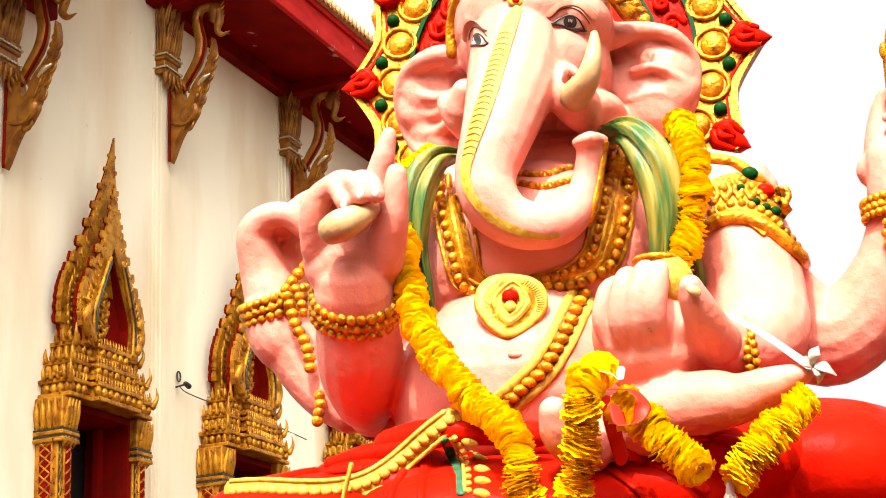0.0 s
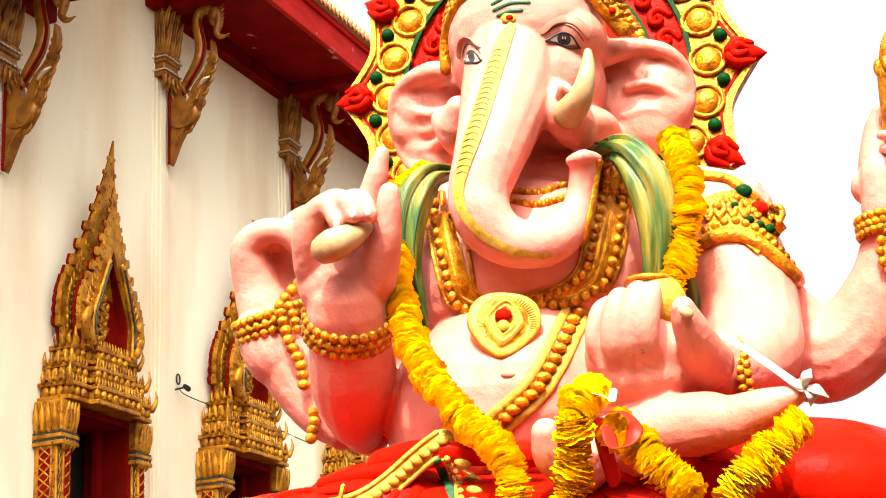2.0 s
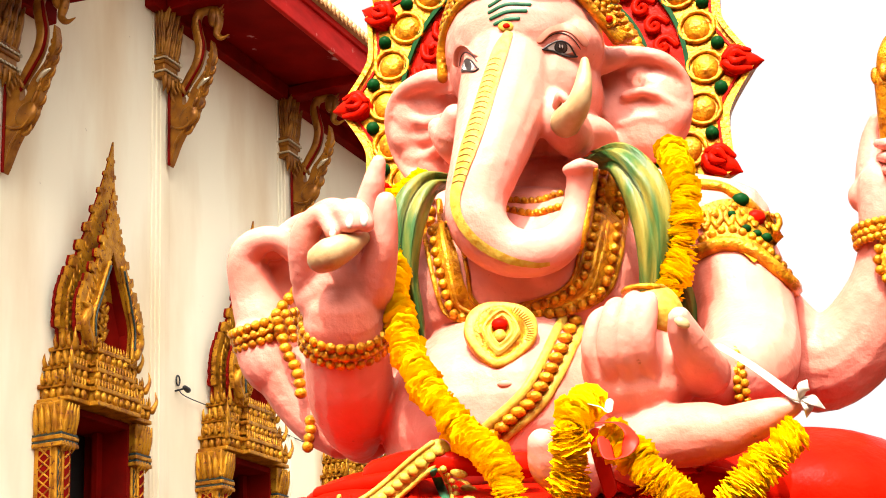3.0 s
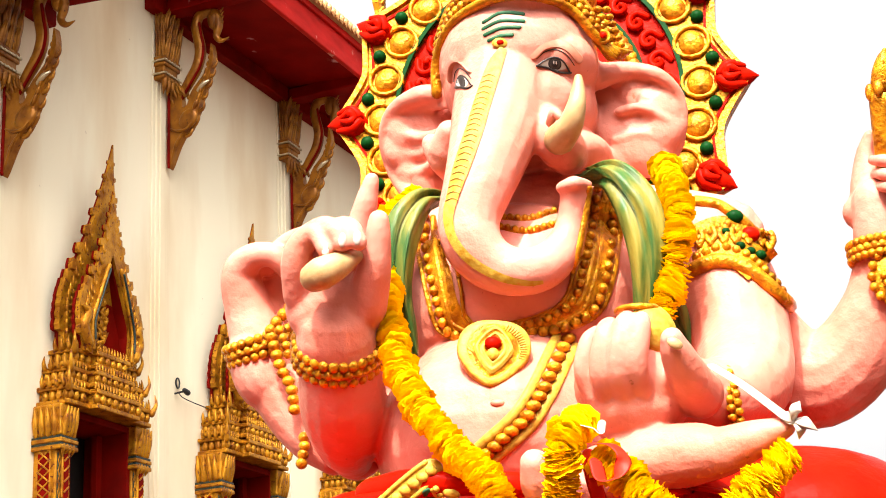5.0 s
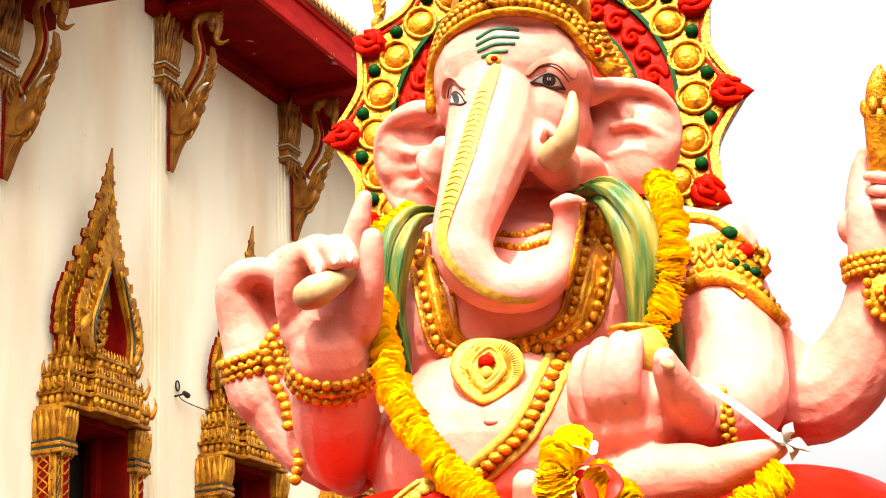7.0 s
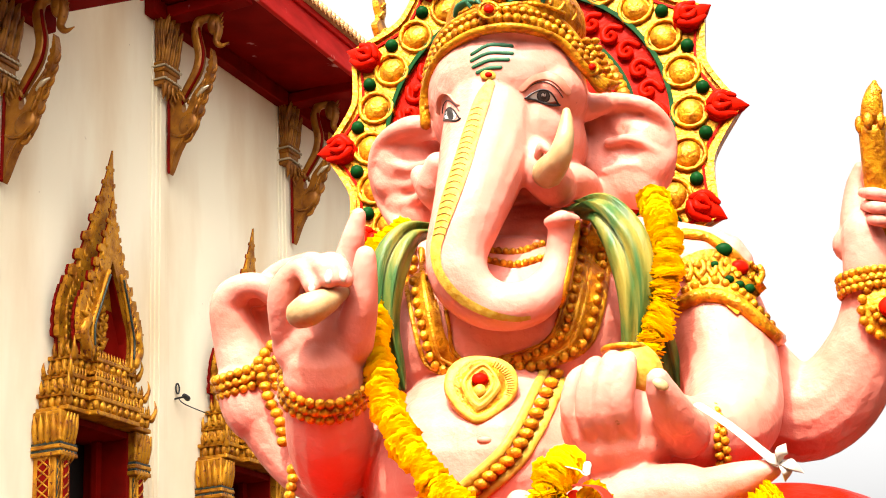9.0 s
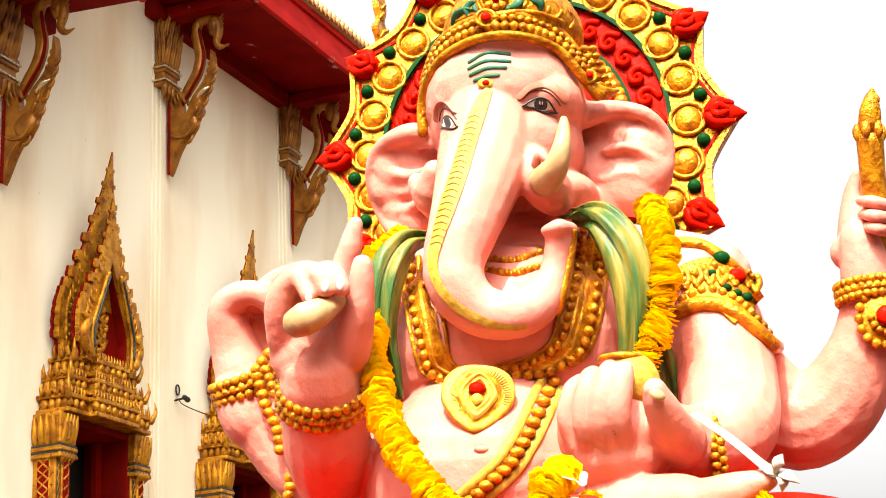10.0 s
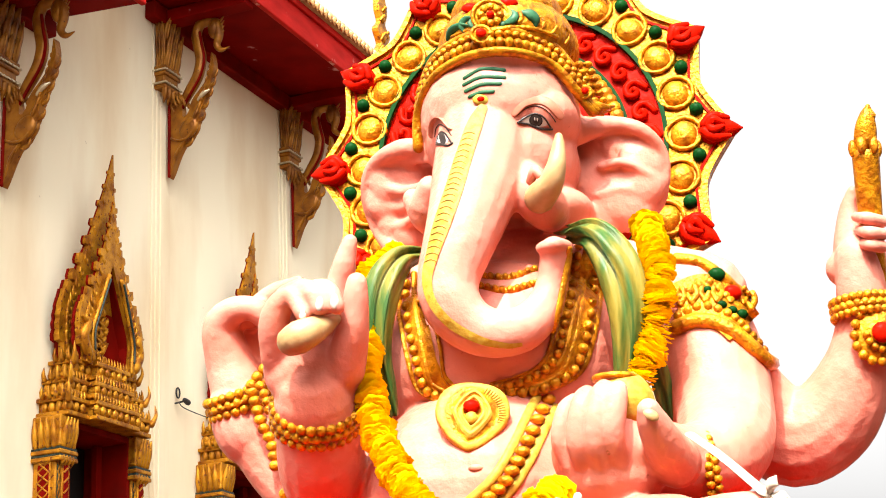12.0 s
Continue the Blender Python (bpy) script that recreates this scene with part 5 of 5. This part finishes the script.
for _ in range(10):
    hem_line = [hem_line[0]] + [(p + q * 2 + r) / 4 for p, q, r in zip(hem_line, hem_line[1:], hem_line[2:])] + [hem_line[-1]]
near = Vector((0.0, -1.0, -0.12)).normalized()
tube(st, [(*p, 0.021) for p in hem_line], YE, seg=12, steps=1, flat=0.35, side=near)
for p in along(hem_line, 0.0185):
    ball(st, p + near * 0.007, (0.0115, 0.007, 0.009), YE, seg=8, rings=6)
for sgn in (-1, 1):
    edge = []
    for i, p in enumerate(hem_line):
        d = (hem_line[min(i + 1, len(hem_line) - 1)] - hem_line[max(i - 1, 0)]).normalized()
        edge.append((*(p + near * 0.004 + d.cross(near).normalized() * 0.0175 * sgn), 0.0048))
    tube(st, edge, YE, seg=8, steps=1)
# sash: green edge, a row of small beads and a row of gilded drops
sash = [onto(p, 0.006)[0] for p in along(((0.004, 2.79, 2.117), (0.014, 2.79, 2.097), (0.024, 2.79, 2.075), (0.029, 2.79, 2.047), (0.03, 2.79, 2.016)), 0.012)]
for _ in range(4):
    sash = [sash[0]] + [(p + q * 2 + r) / 4 for p, q, r in zip(sash, sash[1:], sash[2:])] + [sash[-1]]
tube(st, [(*p, 0.0085) for p in sash], TE, seg=10, steps=1, flat=0.5, side=near)
cord(((0.013, 2.79, 2.119), (0.029, 2.79, 2.097), (0.035, 2.79, 2.072), (0.036, 2.79, 2.018)), 0.0035, YE)
beads(((0.02, 2.79, 2.121), (0.037, 2.79, 2.098), (0.042, 2.79, 2.075), (0.043, 2.79, 2.018)), 0.0065, YE)
for p in ((0.046, 2.79, 2.114), (0.057, 2.79, 2.102), (0.064, 2.79, 2.087), (0.067, 2.79, 2.066), (0.067, 2.79, 2.045), (0.065, 2.79, 2.023)):
    ball(st, onto(p, 0.004)[0], (0.016, 0.008, 0.009), YE, Matrix.Rotation(0.25, 3, "Y"), seg=10, rings=6)

statue = finish("statue", st, MATS, None, "pink painted elephant-headed deity statue with gilded halo and jewellery, seated", "statue")

bm = bmesh.new()
box(bm, (-0.75, 2.35, 0.0), (1.05, 3.9, 1.80), bevel=0.05)
box(bm, (-0.85, 2.25, 0.0), (1.15, 4.0, 0.35), bevel=0.05)
tagged(finish("pedestal", bm, TEMPLE_RED), "plain dark red masonry pedestal under the statue", "pedestal")

# ---- marigold garlands ----
def flower_mesh(seed):
    """A ruffled marigold head, threaded along z: rings of broad, crimped petals that curl at the rim."""
    rnd = random.Random(seed)
    bm = bmesh.new()
    ball(bm, (0, 0, -0.05), (0.55, 0.55, 0.28), seg=10, rings=6)
    for layer, (rad, z, n, rise) in enumerate(((0.92, -0.16, 9, -0.34), (1.04, -0.10, 10, -0.12), (1.04, -0.02, 10, 0.10), (0.94, 0.06, 9, 0.32), (0.68, 0.14, 7, 0.46))):
        turn = rnd.uniform(0, 6.3)
        for k in range(n):
            a0 = turn + 2 * math.pi * (k + rnd.uniform(-0.25, 0.25)) / n
            half = math.pi / n * rnd.uniform(1.1, 1.5)
            r1 = rad * rnd.uniform(0.84, 1.10)
            dz = rise + rnd.uniform(-0.12, 0.12)
            rows = []
            for f in (0.35, 0.72, 0.93, 1.0):
                row = []
                for j in range(5):
                    u = (j - 2) / 2
                    a = a0 + u * half * (0.55 + 0.45 * f)
                    r = r1 * (f - (0.10 * u * u if f > 0.9 else 0.0)) * (1 + (0.035 * (-1) ** j if f == 1.0 else 0))
                    crimp = (0.022 * (-1) ** j + rnd.uniform(-0.03, 0.03)) * f * f
                    row.append(bm.verts.new((r * math.cos(a), r * math.sin(a), z + dz * f + crimp + 0.05 * f * u * u - (0.05 if f == 1.0 else 0))))
                rows.append(row)
            for p, q in zip(rows, rows[1:]):
                for j in range(4):
                    f = bm.faces.new((p[j], p[j + 1], q[j + 1], q[j]))
                    f.smooth = True
    me = bpy.data.meshes.new("flower")
    bm.to_mesh(me)
    bm.free()
    me.materials.append(MARIGOLD)
    return me


FLOWERS = [flower_mesh(k) for k in range(4)]


def garland(strands, label, radius, gap):
    """Flowers threaded on cords; each strand is a list of places."""
    root = tagged(new("marigold_garland"), label, "garland", "marigold garlands")
    root.location = strands[0][0]
    rnd = random.Random(len(strands) + int(1000 * radius))
    for s in strands:
        places = along(s, gap)
        for i, p in enumerate(places):
            d = (places[min(i + 1, len(places) - 1)] - places[max(i - 1, 0)]).normalized()
            fl = new("flower", rnd.choice(FLOWERS))
            fl.parent = root
            r = radius * rnd.uniform(0.88, 1.12)
            tip = Euler((rnd.uniform(-0.3, 0.3), rnd.uniform(-0.3, 0.3), rnd.uniform(0, 6.3))).to_matrix()
            m = d.to_track_quat("Z", "X").to_matrix() @ tip @ Matrix.Diagonal((r, r, r * 0.8))
            off = Vector([rnd.uniform(-0.004, 0.004) for _ in range(3)])
            fl.matrix_world = Matrix.Translation(p + off) @ m.to_4x4()
            fl.matrix_parent_inverse = Matrix.Translation(-Vector(strands[0][0]))
        bm = bmesh.new()
        tube(bm, [(*p, 0.002) for p in s], seg=6)
        c = finish("cord", bm, RIBBON_WHITE, root)
        c.matrix_parent_inverse = Matrix.Translation(-Vector(strands[0][0]))
    return root


garland([[(0.468, 3.044, 2.792), (0.474, 2.965, 2.709), (0.472, 2.939, 2.622), (0.462, 2.942, 2.546), (0.439, 2.931, 2.478), (0.429, 2.944, 2.438)],
         [(-0.03, 3.158, 2.762), (-0.064, 3.137, 2.729), (-0.083, 3.105, 2.662), (-0.082, 3.048, 2.576), (-0.073, 2.989, 2.493), (-0.06, 2.94, 2.416), (-0.037, 2.883, 2.33), (0.005, 2.815, 2.245), (0.053, 2.771, 2.183), (0.1, 2.725, 2.128), (0.124, 2.698, 2.081), (0.127, 2.692, 2.033), (0.139, 2.702, 1.998), (0.15, 2.736, 1.956)]],
        "bright yellow marigold garland hung round the statue's neck", 0.0300, 0.0185)
garland([[(0.255, 2.639, 2.205), (0.228, 2.606, 2.174), (0.221, 2.61, 2.129), (0.225, 2.63, 2.096), (0.216, 2.644, 2.053), (0.211, 2.667, 2.011), (0.207, 2.688, 1.977)],
         [(0.292, 2.617, 2.14), (0.328, 2.587, 2.102), (0.361, 2.576, 2.068), (0.403, 2.547, 2.027)],
         [(0.452, 2.53, 2.014), (0.489, 2.528, 2.055), (0.532, 2.535, 2.1), (0.576, 2.543, 2.142)]],
        "bright yellow marigold garland looped over the statue's hand and lap", 0.0315, 0.0205)

# ribbons
def ribbon(name, pts, width, mat, label, across=(0, 0, 1)):
    bm = bmesh.new()
    tube(bm, [(*p, width) for p in pts], seg=8, flat=0.08, side=Vector(across), steps=6)
    return tagged(finish(name, bm, mat), label, "ribbon")


ribbon("red_ribbon", [(0.272, 2.589, 2.162), (0.299, 2.57, 2.156), (0.315, 2.557, 2.132), (0.302, 2.555, 2.104), (0.281, 2.566, 2.1), (0.274, 2.579, 2.127)], 0.013, RIBBON_RED, "shiny red ribbon looped on the garland", (0.2, -0.4, 1))
ribbon("red_ribbon", [(0.267, 2.635, 2.148), (0.276, 2.647, 2.109), (0.292, 2.681, 2.068)], 0.014, RIBBON_RED, "shiny red ribbon hanging below the hand", (0.3, -1, 0))
ribbon("white_ribbon", [(0.486, 2.709, 2.316), (0.524, 2.64, 2.268), (0.56, 2.573, 2.215), (0.58, 2.549, 2.19)], 0.010, RIBBON_WHITE, "pale ribbon stretched from the wrist to the bow", (0.2, -1, 0.4))
ribbon("cream_ribbon", [(0.257, 2.592, 2.191), (0.272, 2.592, 2.187), (0.282, 2.592, 2.179), (0.286, 2.592, 2.194)], 0.007, RIBBON_WHITE, "small cream ribbon end knotted on the garland", (0.2, -0.3, 1))
bow = tagged(new("ribbon_bow"), "pale satin bow tied to the statue's toes", "bow")
bow.location = (0.581, 2.539, 2.19)
for pts in (((0.581, 2.539, 2.188), (0.582, 2.524, 2.203), (0.59, 2.53, 2.217)), ((0.581, 2.539, 2.19), (0.598, 2.53, 2.185), (0.618, 2.543, 2.175)), ((0.581, 2.539, 2.188), (0.591, 2.533, 2.175), (0.59, 2.547, 2.162)), ((0.581, 2.539, 2.188), (0.567, 2.527, 2.194), (0.556, 2.535, 2.202))):
    bm = bmesh.new()
    tube(bm, [(*(Vector(p) - bow.location), w) for p, w in zip(pts, (0.004, 0.011, 0.0015))], seg=8, flat=0.15, side=Vector((0.3, -1, 0.3)), steps=4)
    part("bow_loop", bm, RIBBON_WHITE, bow)
bm = bmesh.new()
tube(bm, [(0.441, 2.543, 2.007, 0.003), (0.443, 2.546, 1.998, 0.007), (0.444, 2.551, 1.985, 0.007)], seg=10)
for k in range(9):
    a = 2 * math.pi * k / 9
    d = Vector((math.cos(a), math.sin(a), 0))
    p = Vector((0.444, 2.551, 1.993))
    tube(bm, [(*(p + d * 0.003), 0.003), (*(p + d * 0.008 - Vector((0, 0, 0.014))), 0.0045), (*(p + d * (0.013 + 0.002 * (k % 2)) - Vector((0, 0, 0.028))), 0.0025)], seg=6, steps=3)
tagged(finish("garland_tassel", bm, RIBBON_WHITE), "white flower tassel at the garland's end", "tassel")
bm = bmesh.new()
tube(bm, [(-0.165, 2.721, 2.005, 0.004), (-0.151, 2.704, 2.061, 0.004)], seg=8)
tagged(finish("yellow_stick", bm, YELLOW), "thin yellow candle stick standing on the statue's lap", "candle")

# lamp and cables on the temple wall
lamp_root = tagged(new("wall_lamp"), "small black floodlight on a bracket on the temple wall", "lamp")
lamp_root.matrix_world = TEMPLE @ Matrix.Translation((1.36, 0, 5.90)) @ Matrix.Scale(0.6, 4)
bm = bmesh.new()
tube(bm, [(0, 0, 0, 0.02), (0, -0.25, 0.02, 0.02)], seg=8)
part("arm", bm, CABLE, lamp_root)
bm = bmesh.new()
tube(bm, [(-0.06, -0.27, 0.02, 0.05), (0.06, -0.27, -0.01, 0.06)], seg=10)
part("head", bm, CABLE, lamp_root)
bm = bmesh.new()
ball(bm, (0.08, -0.27, -0.015), (0.02, 0.045, 0.045), seg=10, rings=8)
part("lens", bm, METAL, lamp_root, "silver lens")
bm = bmesh.new()
ringp = [(1.38 + 0.040 * math.cos(a), -0.03, 6.03 + 0.062 * math.sin(a), 0.011) for a in (2 * math.pi * k / 16 for k in range(17))]
tube(bm, ringp, seg=6, steps=1)
tagged(finish("cable_ring", bm, CABLE, matrix=TEMPLE), "dark cable loop on the wall", "cable")
bm = bmesh.new()
tube(bm, [(1.25, -0.12, 5.88, 0.007), (1.5, -0.05, 5.86, 0.007), (2.0, -0.05, 5.84, 0.007), (3.0, -0.03, 5.84, 0.007), (3.7, -0.05, 5.84, 0.007), (4.6, -0.05, 5.80, 0.007)], seg=6)
tagged(finish("wall_cable", bm, CABLE, matrix=TEMPLE), "thin black cable slung along the temple wall", "cable")
